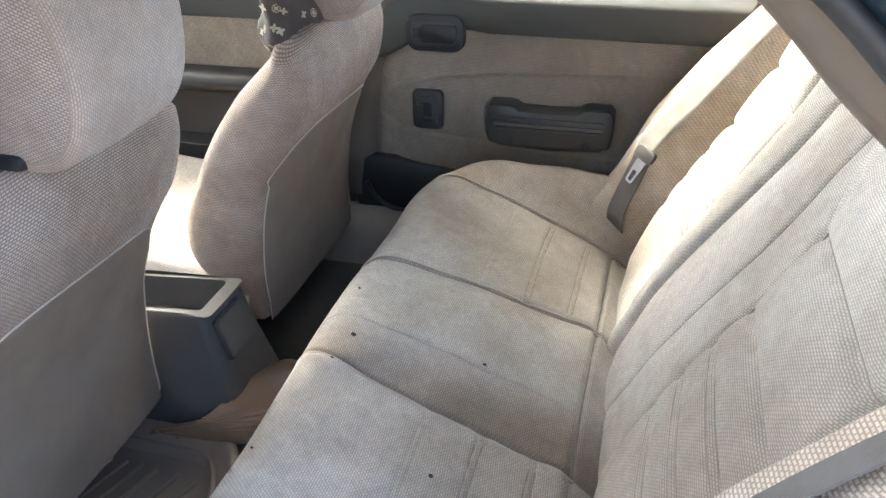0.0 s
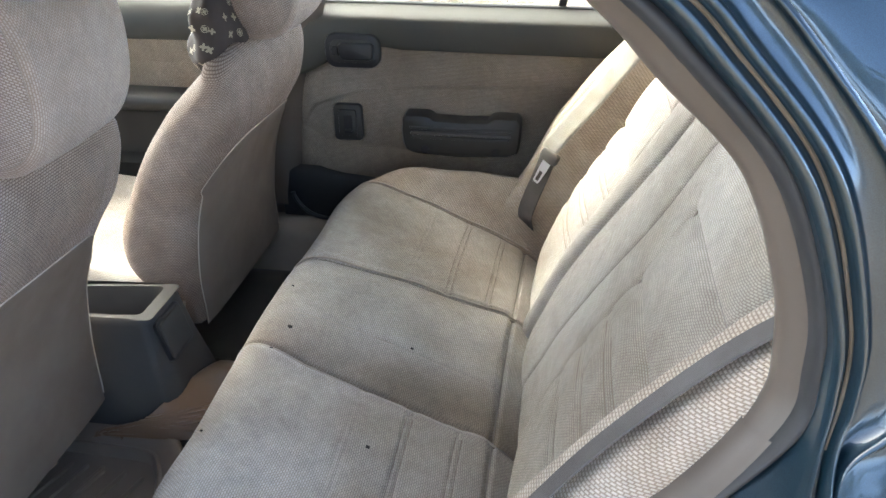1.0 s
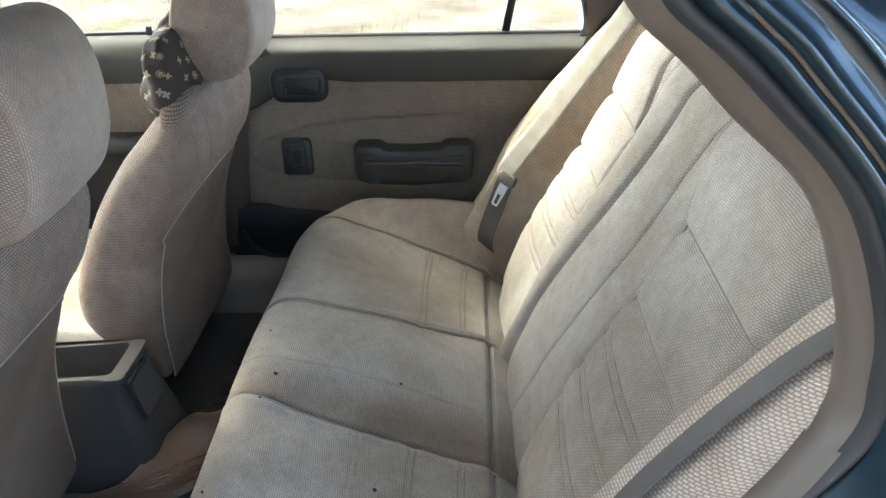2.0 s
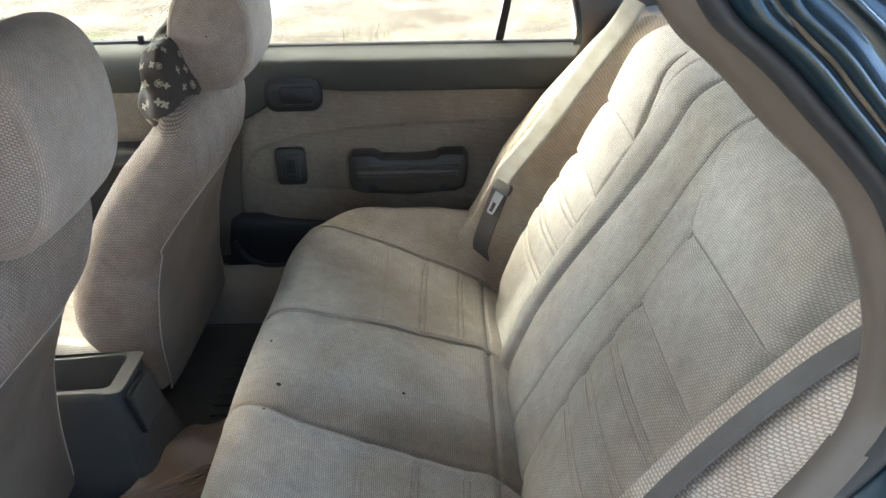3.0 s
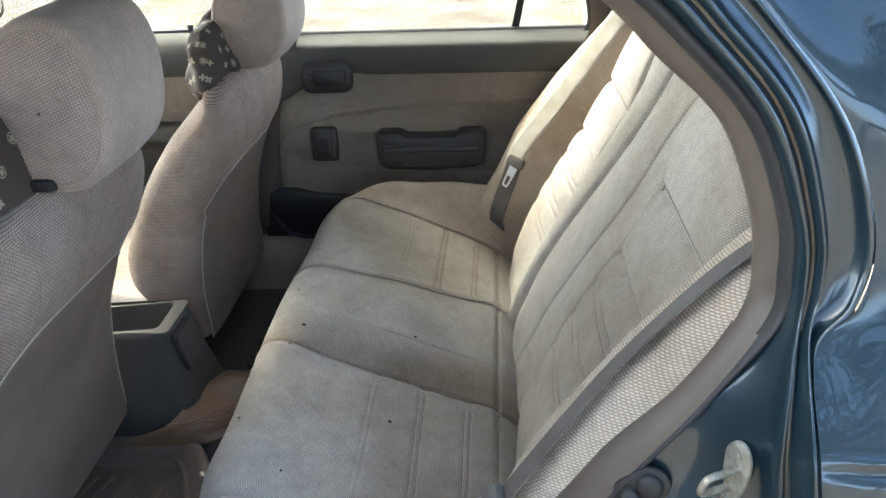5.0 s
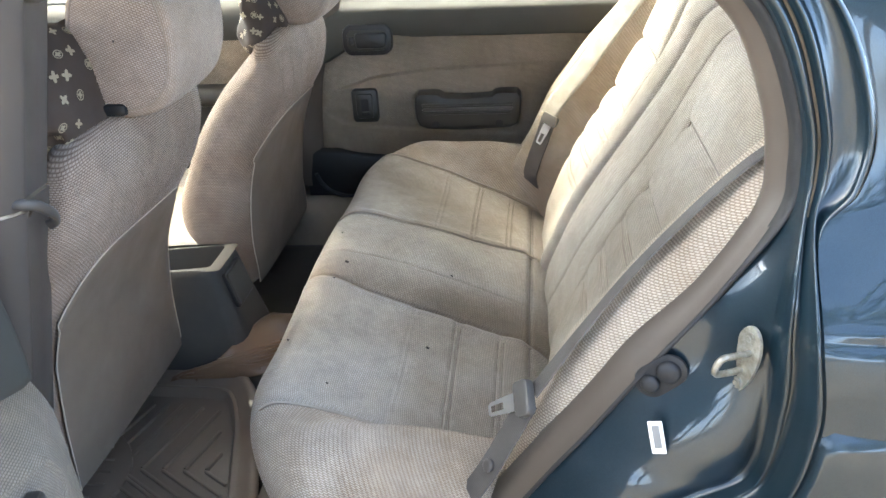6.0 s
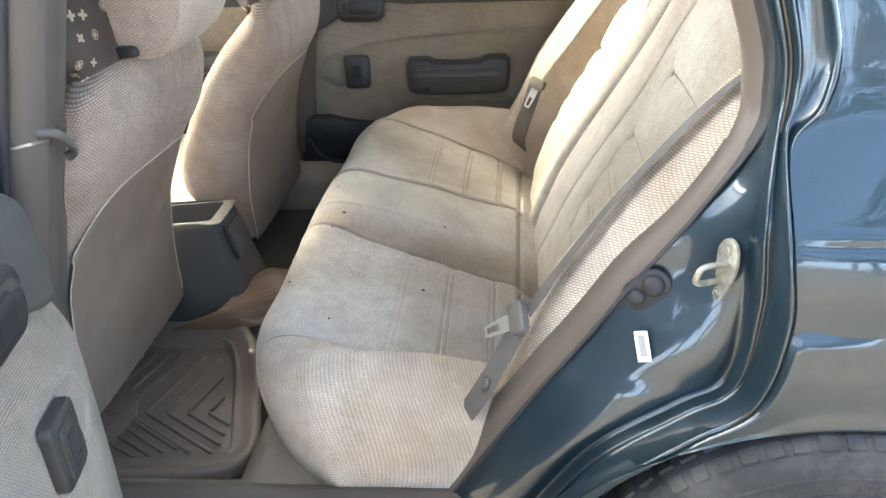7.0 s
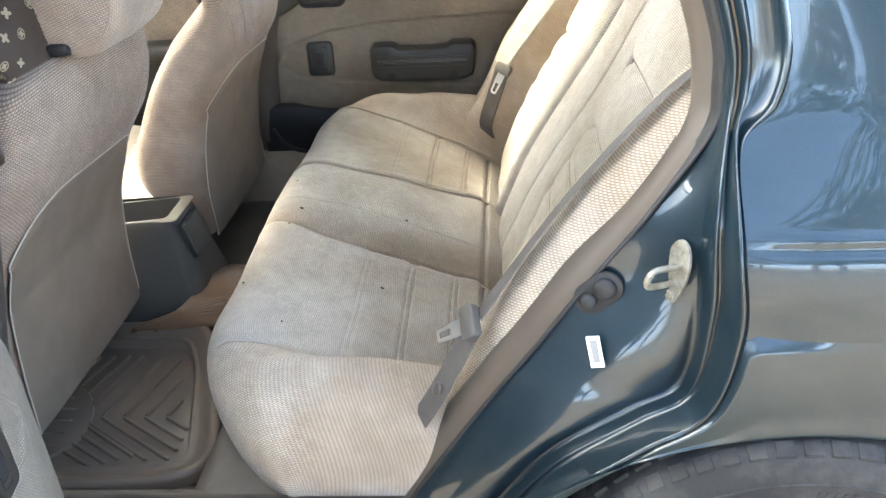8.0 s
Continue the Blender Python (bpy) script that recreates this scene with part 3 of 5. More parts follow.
def build_quarter():
    # upper: from the opening edge to the rear, roof to shoulder
    m = int(np.argmax(rim[:, 2] < .713))
    up_m = int(np.argmax(rim[:, 2] < .706))
    edge = rim[:up_m]
    xr = np.interp(edge[:, 2], [.70, .80, .90, .985, 1.07, 1.15, 1.22, 1.325], [1.34, 1.33, 1.28, .98, .80, .68, .58, .46])
    cols = []
    for t in np.r_[0, .01, .03, np.linspace(.06, 1, 26)]:
        x, z = edge[:, 0] * (1 - t) + xr * t, edge[:, 2] + 0 * t
        y = lerp(edge[:, 1], skin_y(x, z), sstep(0, .10, np.full_like(x, t)))
        crease = .005 * groove(z - (.803 + .012 * t), .0035) - .004 * sstep(.82, .807, z) * sstep(.70, .79, z)
        cols.append(np.stack([x, y + crease * min(1, t * 40), z], 1))
    sheet("quarter_panel", np.stack(cols, 1), PAINT, body, "glossy dark teal rear quarter panel")
    # lower: between opening edge, shoulder line and wheel arch lip
    k = 150
    th = np.linspace(math.pi * 1.03, -.03 * math.pi, k)
    lip = np.stack([ARCH_X + ARCH_A * np.cos(th), np.full(k, -.800), ARCH_Z + ARCH_B * np.sin(th)], 1)
    low = rim[m - 1:][::-1]
    top = np.array([[x, 0, rim[m - 1, 2]] for x in np.linspace(rim[m - 1, 0], 1.34, 40)[1:]])
    end = np.array([[1.34, 0, z] for z in np.linspace(rim[m - 1, 2], .26, 16)[1:]])
    for a in (top, end):
        a[:, 1] = skin_y(a[:, 0], a[:, 2])
    top[:, 1] = lerp(rim[m - 1, 1], top[:, 1], sstep(0, .10, (top[:, 0] - rim[m - 1, 0]) / (1.34 - rim[m - 1, 0]))) + .0012
    path = np.vstack([low, top, end])
    ang = np.arctan2((path[:, 2] - ARCH_Z) / ARCH_B, (path[:, 0] - ARCH_X) / ARCH_A)
    ang = np.where(ang < -1.6, ang + 2 * np.pi, ang)
    o = np.argsort(-ang)
    outp = np.stack([np.interp(-th, -ang[o], path[o][:, c]) for c in range(3)], 1)
    cols = []
    for t in np.r_[np.linspace(0, .9, 18), .95, .975, 1]:  # from the edge to the lip
        p = lerp(outp, lip, t)
        base = skin_y(p[:, 0], p[:, 2])
        y = lerp(outp[:, 1], base, sstep(0, .12, np.full(k, t)))
        y = y - .002 * sstep(.78, .98, t)
        p[:, 1] = y
        cols.append(p)
    for dy, s in ((.004, .992), (.012, .985), (.03, .985)):
        p = lip.copy()
        p[:, 0], p[:, 2] = ARCH_X + (p[:, 0] - ARCH_X) * s, ARCH_Z + (p[:, 2] - ARCH_Z) * s
        p[:, 1] = cols[20][:, 1] + dy
        cols.append(p)
    sheet("wheel_arch_panel", np.stack(cols, 1), PAINT, body, "dark teal panel over the rear wheel")
    # dark arch liner
    P = np.stack([np.stack([ARCH_X + .97 * ARCH_A * np.cos(th), np.full(k, y), ARCH_Z + .97 * ARCH_B * np.sin(th)], 1) for y in (-.775, -.74, -.66, -.56)], 1)[42:]
    sheet("arch_liner", P, RUBBER, body)
    box("liner_wall", (.14, -.56, .05), (.76, -.545, .56), RUBBER, body, 0)


build_quarter()


def build_shell():
    """Roof, far side, floor and closing panels."""
    # unseen front edge carried forward and curved down to keep sun off console, mat
    X = np.linspace(-1.43, .52, 40)
    V = np.linspace(-1, 1, 28)
    xx, vv = np.meshgrid(X, V, indexing="ij")
    zr = 1.375 - .050 * ((xx + .28) / .85) ** 2 * np.where(xx < -.28, .62, 1) - .095 * np.clip((-1.15 - xx) / .28, 0, 1) ** 2
    P = np.stack([xx, .66 * vv, zr - .055 * vv ** 4], -1)
    sheet("roof", P, PAINT, body, "dark teal roof", thick=-.004)
    Q = P.copy()
    Q[..., 2] -= .035
    Q[..., 1] *= .97
    sheet("headliner", Q, HEADLINER, body, "pale headliner")
    # windscreen pillars and cowl, rear deck
    for s in (-1, 1):
        tube("front_pillar", [(-1.42, .60 * s, 1.205), (-1.62, .66 * s, 1.09), (-1.84, .70 * s, .91)], .035, PAINT, body, 20, 10)
        tube("roof_rail", [(-1.40, .60 * s, 1.21), (-1.15, .595 * s, 1.285), (-.30, .605 * s, 1.298), (.10, .61 * s, 1.262), (.50, .60 * s, 1.26)], .024, TAUPE, body, 30, 10)
    box("cowl", (-2.05, -.76, .30), (-1.82, .76, .90), PAINT, body, .03)
    box("dashboard", (-1.82, -.66, .50), (-1.45, .66, .86), DARK_PLASTIC, body, .04)
    box("parcel_shelf", (.36, -.60, .925), (.86, .60, .945), DARK_PLASTIC, body, .004)
    box("bulkhead", (.36, -.55, .22), (.375, .55, .925), RUBBER, body, 0)
    P = np.stack([np.stack([np.full(20, x), np.linspace(-.70, .70, 20), np.full(20, z) - .02 * np.linspace(-1, 1, 20) ** 4], -1) for x, z in ((.84, .955), (1.0, .965), (1.32, .94), (1.35, .80), (1.35, .30))])
    sheet("rear_deck", P, PAINT, body, "dark teal rear deck", thick=-.004)
    # floor with tunnel
    yy = np.linspace(-.58, .58, 80)
    xs = np.linspace(-1.70, .36, 34)
    z = .238 + .060 * sstep(.115, .06, np.abs(yy))
    P = np.stack([np.stack([np.full(80, x), yy, z], -1) for x in xs])
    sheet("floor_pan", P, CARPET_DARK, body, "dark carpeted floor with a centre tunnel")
    # carpet-covered inner sills, both sides
    for s in (-1, 1):
        prof = [(.49, .236), (.515, .241), (.535, .256), (.56, .286), (.59, .322), (.62, .350), (.642, .364), (.655, .368), (.662, .366)]
        P = np.stack([np.stack([[x, s * a, b] for a, b in prof]) for x in np.linspace(-1.7, .02, 24)])
        sheet("inner_sill", P, CARPET, body, "pale taupe carpeted door sill")
        prof = [(.660, .372), (.668, .374), (.700, .372), (.715, .364), (.72, .34), (.76, .335), (.775, .32), (.775, .20), (.70, .16), (.3, .15)]
        P = np.stack([np.stack([[x, s * a, b] for a, b in prof]) for x in np.linspace(-1.7, .03, 24)])
        sheet("outer_sill", P, PAINT, body, "dark teal painted sill")
        prof = [(.653, .372), (.656, .3785), (.668, .381), (.690, .3805), (.708, .377), (.718, .370), (.722, .356)]
        P = np.stack([np.stack([[x, s * a, b] for a, b in prof]) for x in np.linspace(-1.7, -.02, 24)])
        sheet("sill_plate", P, TAUPE, body, "taupe plastic sill plate")
    # bench riser
    P = np.stack([np.stack([[x, y, zz] for x, zz in ((-.440, .24), (-.438, .27), (-.425, .33), (-.39, .358), (0, .36))]) for y in np.linspace(-.655, .655, 12)])
    sheet("bench_riser", P, CARPET, body, "carpeted riser under the bench")
    # far side: outer skin below the belt, rear pillar inside and out
    xs = np.linspace(-1.72, 1.33, 44)
    P = np.stack([np.stack([[x, -skin_y(x, zz), zz] for zz in np.linspace(.22, .885, 14)]) for x in xs])
    sheet("far_side_skin", P, PAINT, body, "dark teal far flank")
    P = np.stack([np.stack([[x, skin_y(x, zz) + .006, zz] for zz in np.linspace(.22, .885, 14)]) for x in np.linspace(-1.82, -.715, 20)])
    sheet("front_flank", P, PAINT, body, "dark teal front flank")
    e = trim_in[int(NS * .14):int(NS * .56)].copy()
    e[:, 1] *= -1
    xr = np.interp(e[:, 2], [.85, .985, 1.07, 1.15, 1.25], [1.0, .90, .74, .64, .55])
    for name, mat, dy in (("rear_pillar_trim", TAUPE, 0), ("rear_pillar_skin", PAINT, .07)):
        P = np.stack([np.stack([lerp(e[:, 0] - .02, xr, t), e[:, 1] + .02 + dy - .02 * (1 - t) ** 8, e[:, 2]], 1) for t in np.linspace(0, 1, 14)], 1)
        sheet(name, P, mat, body)
    # far centre pillar
    tube("centre_pillar", [(-.660, .668, .40), (-.63, .668, .70), (-.560, .662, .90), (-.505, .636, 1.10), (-.450, .608, 1.28)], .026, TAUPE, body, 30, 12, flat=3.2)
    # glass
    for name, quad in (("windscreen", [(-1.42, -.56, 1.215), (-1.42, .56, 1.215), (-1.84, .66, .91), (-1.84, -.66, .91)]),
                       ("rear_window", [(.50, -.54, 1.27), (.50, .54, 1.27), (.86, .60, .955), (.86, -.60, .955)])):
        bm = bmesh.new()
        bm.faces.new([bm.verts.new(q) for q in quad])
        bmesh.ops.solidify(bm, geom=bm.faces[:], thickness=.004)
        g = part(name, bm, GLASS, body, "clear car glass")
        g.visible_shadow = False


build_shell()


def build_near_pillar():
    """Centre pillar by the open door: two trim pieces, belt guide, seal and painted hinge face."""
    def axis(z):
        return np.array([(.295 if z > .874 else .27) * (z - .874), 0, z])

    section = [(-.606, -.640), (-.603, -.649), (-.594, -.650), (-.578, -.634), (-.570, -.624), (-.568, -.618), (-.573, -.611), (-.582, -.602), (-.587, -.585), (-.588, -.560), (-.587, -.540), (-.592, -.532), (-.61, -.522), (-.66, -.51)]

    def strip(name, z0, z1, grow, label):
        P = [[axis(z) + np.array([a + grow, b - grow * .6, 0]) for a, b in section] for z in np.linspace(z0, z1, 30)]
        back = [[p + np.array([-.012, .006, 0]) for p in row] for row in (P[0], P[-1])]
        return sheet(name, np.array([back[0]] + P + [back[1]]), TAUPE_SHADED, body, label, angle=60)

    strip("pillar_trim_lower", .35, .886, .0040, "taupe lower centre pillar trim")
    strip("pillar_trim_upper", .889, 1.29, .0, "taupe upper centre pillar trim")
    c = np.array([axis(z) for z in np.linspace(.37, 1.27, 60)])
    cols = [c + np.array([a, b, 0]) for a, b in ((-.600, -.640), (-.606, -.650), (-.612, -.654), (-.616, -.668), (-.622, -.676), (-.650, -.688), (-.690, -.694), (-.74, -.70))]
    sheet("pillar_paint", np.stack(cols, 1), PAINT, body, "dark teal centre pillar edge", angle=60)
    tube("pillar_seal", c[::6] + np.array([-.604, -.654, 0]), .0075, RUBBER, body, 50, 8, label="black rubber door seal")
    guide = thing("belt_guide", "dark taupe belt guide bar bolted to the pillar trim", "belt guide", (-.58, -.60, .872))
    tube("guide_bar", [(-.580, -.628, .897), (-.564, -.627, .897), (-.554, -.614, .891), (-.554, -.597, .878), (-.557, -.580, .864), (-.565, -.571, .852), (-.575, -.570, .846)], .0046, BELT_DARK, guide, 30, 10, flat=1.5)
    ring = thing("belt_loop", "taupe belt loop bolted high on the pillar trim", "belt guide", (-0.506, -0.585, 1.147))
    L = facing((-0.506, -0.585, 1.147), (-.2, 0, 1), (.9, -.4, 0))
    prism("loop_cover", rounded(.075, .046, .018), .016, TAUPE_SHADED, ring, L, .006)
    disc_stack("loop_bolt", [(.008, .015), (.008, .018), (.006, .019), (0, .019)], ZINC, ring, L @ Matrix.Translation((.012, 0, 0)), 14)
    M = facing((-.582, -.600, .878), (0, 1, 0), (.85, -.5, .1))
    disc_stack("bolt_cup", [(.0105, -.001), (.0105, .002), (.009, .0025), (.008, .0008), (0, .0005)], TAUPE, guide, M, 20, "recessed bolt cup")
    disc_stack("bolt", [(.0055, .0005), (.0055, .003), (.0045, .0036), (.002, .0026), (0, .0026)], ZINC, guide, M, 12)


build_near_pillar()


def build_jamb_fittings():
    st = thing("door_striker", "zinc-plated door striker bolted to the jamb", "striker", (.226, -.69, .742))
    M = facing((.228, -.690, .742), (.25, .05, 1), (-.86, -.50, .10))
    out = [(.040 * math.cos(a), .0165 * math.sin(a) * (1 + .25 * math.cos(a))) for a in np.linspace(0, 2 * math.pi, 28, endpoint=False)]
    prism("plate", out, .004, ZINC, st, M, .0015)
    A = np.array(M)

    def loc(p):
        return (A[:3, :3] @ np.array(p) + A[:3, 3]).tolist()
    tube("loop", [loc(p) for p in ((.012, -.004, .002), (.012, -.004, .018), (.012, -.003, .034), (.008, -.002, .040), (-.004, 0, .041), (-.010, 0, .036), (-.012, 0, .018), (-.012, 0, .002))], .0037, ZINC, st, 40, 10)
    for dx in (.027, -.028):
        disc_stack("bolt", [(0, .0075), (.003, .0075), (.0035, .006), (.0062, .006), (.0068, .004), (.007, .003)], ZINC, st, M @ Matrix.Translation((dx, 0, 0)), 12)
    sp = thing("rubber_stop", "black rubber door stop with two domes", "rubber stop", (.146, -.686, .704))
    M = facing((.147, -.669, .706), (.75, 0, .66), (-.25, -.96, .1))
    prism("base", rounded(.062, .038, .0189), .004, RUBBER, sp, M, .002)
    for dx, r in ((.011, .0135), (-.014, .0105)):
        disc_stack("dome", [(0, .0125), (r * .5, .012), (r * .8, .0105), (r * .96, .008), (r, .005), (r, .003)], RUBBER, sp, M @ Matrix.Translation((dx, 0, 0)), 20)
    lab = thing("sticker", "small white printed sticker on the jamb", "sticker", (.142, -.70, .648))
    M = facing((.142, -.702, .648), (-.22, .0, 1), (-.25, -.96, .1))
    prism("paper", rounded(.040, .0155, .001, 2), .0008, STICKER, lab, M, 0)
    prism("print", rounded(.028, .008, .0005, 2), .0006, STICKER_GREY, lab, M @ Matrix.Translation((.001, 0, .0006)), 0)


build_jamb_fittings()


def build_wheel():
    w = thing("wheel", "dusty black tyre on a dark steel rim", "wheel", (ARCH_X, -.722, .296))
    M = facing((ARCH_X, -.722, .296), (1, 0, 0), (0, -1, 0))
    R = .296
    prof = [(.19, .055), (.195, .075), (.215, .083), (.245, .085), (.262, .082), (.280, .076), (.289, .068), (R - .002, .055), (R, .03), (R, -.03), (R - .002, -.055), (.27, -.08), (.21, -.085), (.19, -.06)]
    tyre = disc_stack("tyre", prof, TYRE, w, M, 120)
    for r0, z0 in ((.252, .0845), (.228, .0842)):
        disc_stack("sidewall_ring", [(r0 - .002, z0 - .001), (r0 - .001, z0 + .0012), (r0 + .001, z0 + .0012), (r0 + .002, z0 - .001)], TYRE, tyre, M, 120)
    n = 64
    block = None
    for i in range(n):
        a = 2 * math.pi * i / n
        for k, (z, rr, hw) in enumerate(((.066, .2865, .0095), (.036, .2955, .013), (.0, .297, .012), (-.036, .2955, .013))):
            T = M @ Matrix.Rotation(a + .02 * k, 4, "Z") @ Matrix.Translation((rr, 0, z)) @ Matrix.Rotation(radians(-28 if k == 0 else 0), 4, "Y")
            key = "shoulder" if k == 0 else "centre"
            bm = bmesh.new()
            bm_box(bm, (-.004, -.0105, -hw), (.004, .0095, hw), .0012, 1, T)
            if block is None:
                block = bmesh.new()
            me = bpy.data.meshes.new("t")
            bm.to_mesh(me)
            bm.free()
            block.from_mesh(me)
            bpy.data.meshes.remove(me)
    tagged(part("tread", block, TYRE, tyre), kind="stuff")
    disc_stack("rim", [(.193, .060), (.190, .068), (.184, .066), (.178, .045), (.15, .035), (.08, .05), (.05, .055), (0, .055)], plain("steel_rim", (.30, .30, .30), .4, metal=.8), w, M, 60)
    # plain raised bars stand for the moulded lettering
    for k in range(9):
        T = M @ Matrix.Rotation(radians(70 + 2.2 * k), 4, "Z") @ Matrix.Translation((.238, 0, .0845))
        prism("moulded_mark", rounded(.010, .005, .001, 2), .0012, TYRE, tyre, T, 0)


build_wheel()


# ---- rear bench ----
def roll_param(n, share, length, total):
    """Distances from an edge that is rolled over a given length: close-set on the roll, even beyond it."""
    k = int(n * share)
    ph = np.linspace(np.pi / 2, 0, k, endpoint=False)
    return np.r_[length * (1 - np.sin(ph)), np.linspace(length, total, n - k)]


def seam_half(x):
    """Half the width of the middle panel along the cushion."""
    return np.interp(x, [-.46, -.386, -.30, -.20, -.10, 0, .1], [.112, .135, .152, .164, .170, .175, .178])


def cushion_points(nu, nv):
    W = .672
    half = roll_param(nu // 2 + 1, .16, .13, W)
    y1 = np.r_[-(W - half), (W - half)[-2::-1]]
    xf = -.444 + .175 * np.clip((np.abs(y1)[:, None] - .40) / .27, 0, 2) ** 2.2
    d = roll_param(nv, .20, .14, .53)[None, :]
    x = xf + d * (.085 - xf) / .53
    # the rows bend so that one of them follows the seam on either side
    sh = seam_half(x)
    a1 = np.abs(y1)[:, None]
    ay = np.where(a1 < .178, a1 * sh / .178, np.where(a1 < .5, sh + (a1 - .178) * (.5 - sh) / .322, a1 + 0 * x))
    y = np.sign(y1)[:, None] * ay
    dd = x - xf
    base = .42 - .46 * x - .30 * x ** 2
    base = np.where(x > 0, .42 - .9 * x, base)
    z = base + .010 * (1 - np.clip(ay / sh, 0, 1) ** 2)
    z = z - .015 * np.sin(np.pi * np.clip((ay - sh) / (.5 - sh), 0, 1)) ** 1.2
    z = z - .012 * np.exp(-((ay - sh) / .055) ** 2) * sstep(.0, -.09, x) * sstep(-.40, -.28, x)
    z = z - .030 * sstep(.30, .50, ay) * np.clip((x + .36) / .36, 0, 1)
    bol = .548 - .55 * np.clip(x + .20, 0, 1) ** 2 - .25 * np.clip(-.25 - x, 0, 1) ** 2
    z = lerp(z, np.maximum(bol, z), sstep(.495, .575, ay))
    # seams and stitched pleats
    g = .0050
    z = z - .007 * groove(ay - sh, g) - .006 * groove(ay - .5, g)
    z = z + .0035 * groove(ay - sh - .013, .009) * (x < 0)
    z = z - .010 * groove(x, g) * (ay < .5)
    inside = sstep(0, .006, ay - sh) * sstep(0, .006, .5 - ay)
    for xp, deep in ((-.050, 1), (-.126, 1), (-.203, .5)):
        z = z - .0030 * deep * (groove(x - xp - .0045, .0024) + groove(x - xp + .0045, .0024)) * inside
    z = z - .0022 * groove(y + .064 + .01 * np.sin(3 * x), .0026) * (x < 0)
    z = z + .0025 * np.sin(19 * x + 3 * y) * np.sin(11 * y + 1.3) + .0012 * np.sin(47 * x - 9 * y) * np.sin(31 * y + 2)
    # rolled front and ends down to the base
    qf = np.clip(1 - dd / .14, 0, 1)
    qs = np.clip(1 - (W - ay) / .13, 0, 1)
    gf = (1 - qf ** 3) ** (1 / 3)
    gs = (1 - qs ** 2.5) ** (1 / 2.5)
    zb = .335 + .012 * sstep(.5, .6, ay)
    z = zb + (z - zb) * gf * gs
    # tuck the lower part in
    x = x + .035 * (1 - gf) ** 2 * (qf > 0)
    y = y - np.sign(y) * .02 * (1 - gs) ** 2
    P = np.stack([x, y, z], -1)
    du = np.r_[np.zeros((1, nv)), np.cumsum(np.linalg.norm(np.diff(P, axis=0), axis=-1), axis=0)]
    dv = np.c_[np.zeros((len(y1), 1)), np.cumsum(np.linalg.norm(np.diff(P, axis=1), axis=-1), axis=1)]
    du = du - du[len(y1) // 2]
    return P, np.stack([du, dv], -1), y1


BENCH = thing("rear_bench_seat", "worn beige cloth rear bench seat with stitched panels", "seat", (-.2, 0, .36))


def build_bench():
    bench = BENCH
    P, uv, col = cushion_points(601, 251)
    cuts = [0] + [int(np.argmin(np.abs(col - c))) for c in (-.5, -.178, .178, .5)] + [len(col) - 1]
    names = ["side_bolster", "seat_panel", "centre_panel", "seat_panel", "side_bolster"]
    for a, b, nm in zip(cuts[:-1], cuts[1:], names):
        sheet(nm, P[a:b + 1], CLOTH_COARSE if nm == "side_bolster" else CLOTH_MIDDLE if nm == "centre_panel" else CLOTH_SEAT, bench, uv=uv[a:b + 1])
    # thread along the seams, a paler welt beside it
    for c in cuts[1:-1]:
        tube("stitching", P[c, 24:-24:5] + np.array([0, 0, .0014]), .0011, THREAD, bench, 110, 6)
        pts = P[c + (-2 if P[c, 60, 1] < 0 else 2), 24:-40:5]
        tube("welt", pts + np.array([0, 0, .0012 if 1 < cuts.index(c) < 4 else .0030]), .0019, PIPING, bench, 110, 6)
    row = int(np.argmin(np.abs(P[len(P) // 2, :, 0])))
    for a, b in ((cuts[1], cuts[2]), (cuts[2], cuts[3]), (cuts[3], cuts[4])):
        tube("stitching", P[a:b + 1:8, row] + np.array([0, 0, .0009]), .0011, THREAD, bench, 60, 6)
    for xp in (-.050, -.126):
        for off in (-.0045, .0045):
            j = int(np.argmin(np.abs(P[300, :, 0] - xp - off)))
            for a, b in ((cuts[1], cuts[2]), (cuts[3], cuts[4])):
                tube("pleat_stitching", P[a + 3:b - 2:8, j] + np.array([0, 0, .0004]), .0007, SEAM, bench, 50, 5)
    line = [P[int(np.argmin(np.abs(P[:, j, 1] + .064 + .01 * np.sin(3 * P[300, j, 0])))), j] for j in range(34, 190, 6)]
    tube("stitching", np.array(line) + np.array([0, 0, .0004]), .0008, PIPING, bench, 90, 6)
    # ink-dark spots on the cloth
    for x, y, r in ((-.34, -.095, .0038), (-.149, -.052, .0028), (-.169, -.275, .0030), (-.372, .02, .002), (-.352, -.15, .002), (-.39, -.33, .002), (-.30, -.44, .0018), (-.42, -.28, .002)):
        i = np.unravel_index(np.argmin((P[..., 0] - x) ** 2 + (P[..., 1] - y) ** 2), P.shape[:2])
        p = P[i]
        rng = random.Random(int(1e4 * (x + 1)))
        prism("spot", [(r * (1 + .3 * rng.random()) * math.cos(a), r * (.8 + .4 * rng.random()) * math.sin(a)) for a in np.linspace(0, 6.28, 9)[:-1]], .0006, STAIN_DARK, bench,
              facing((p[0], p[1], p[2] + .0006), (1, 0, -.5), (.45, 0, 1)), 0, "dark spot")


build_bench()


def back_x(z):
    return np.interp(z, [.34, .42, .53, .62, .714, .82, .90, .96, 1.0], [.03, .045, .098, .148, .197, .250, .288, .315, .335])


def bolster_x(z):
    return np.interp(z, [.34, .40, .453, .555, .677, .80, .907, .96, 1.0], [-.14, -.105, -.072, -.008, .052, .140, .236, .290, .33])


def smooth_rows(a):
    for _ in range(3):
        a = np.convolve(np.r_[a[0], a[0], a, a[-1], a[-1]], [.1, .2, .4, .2, .1], "valid")
    return a


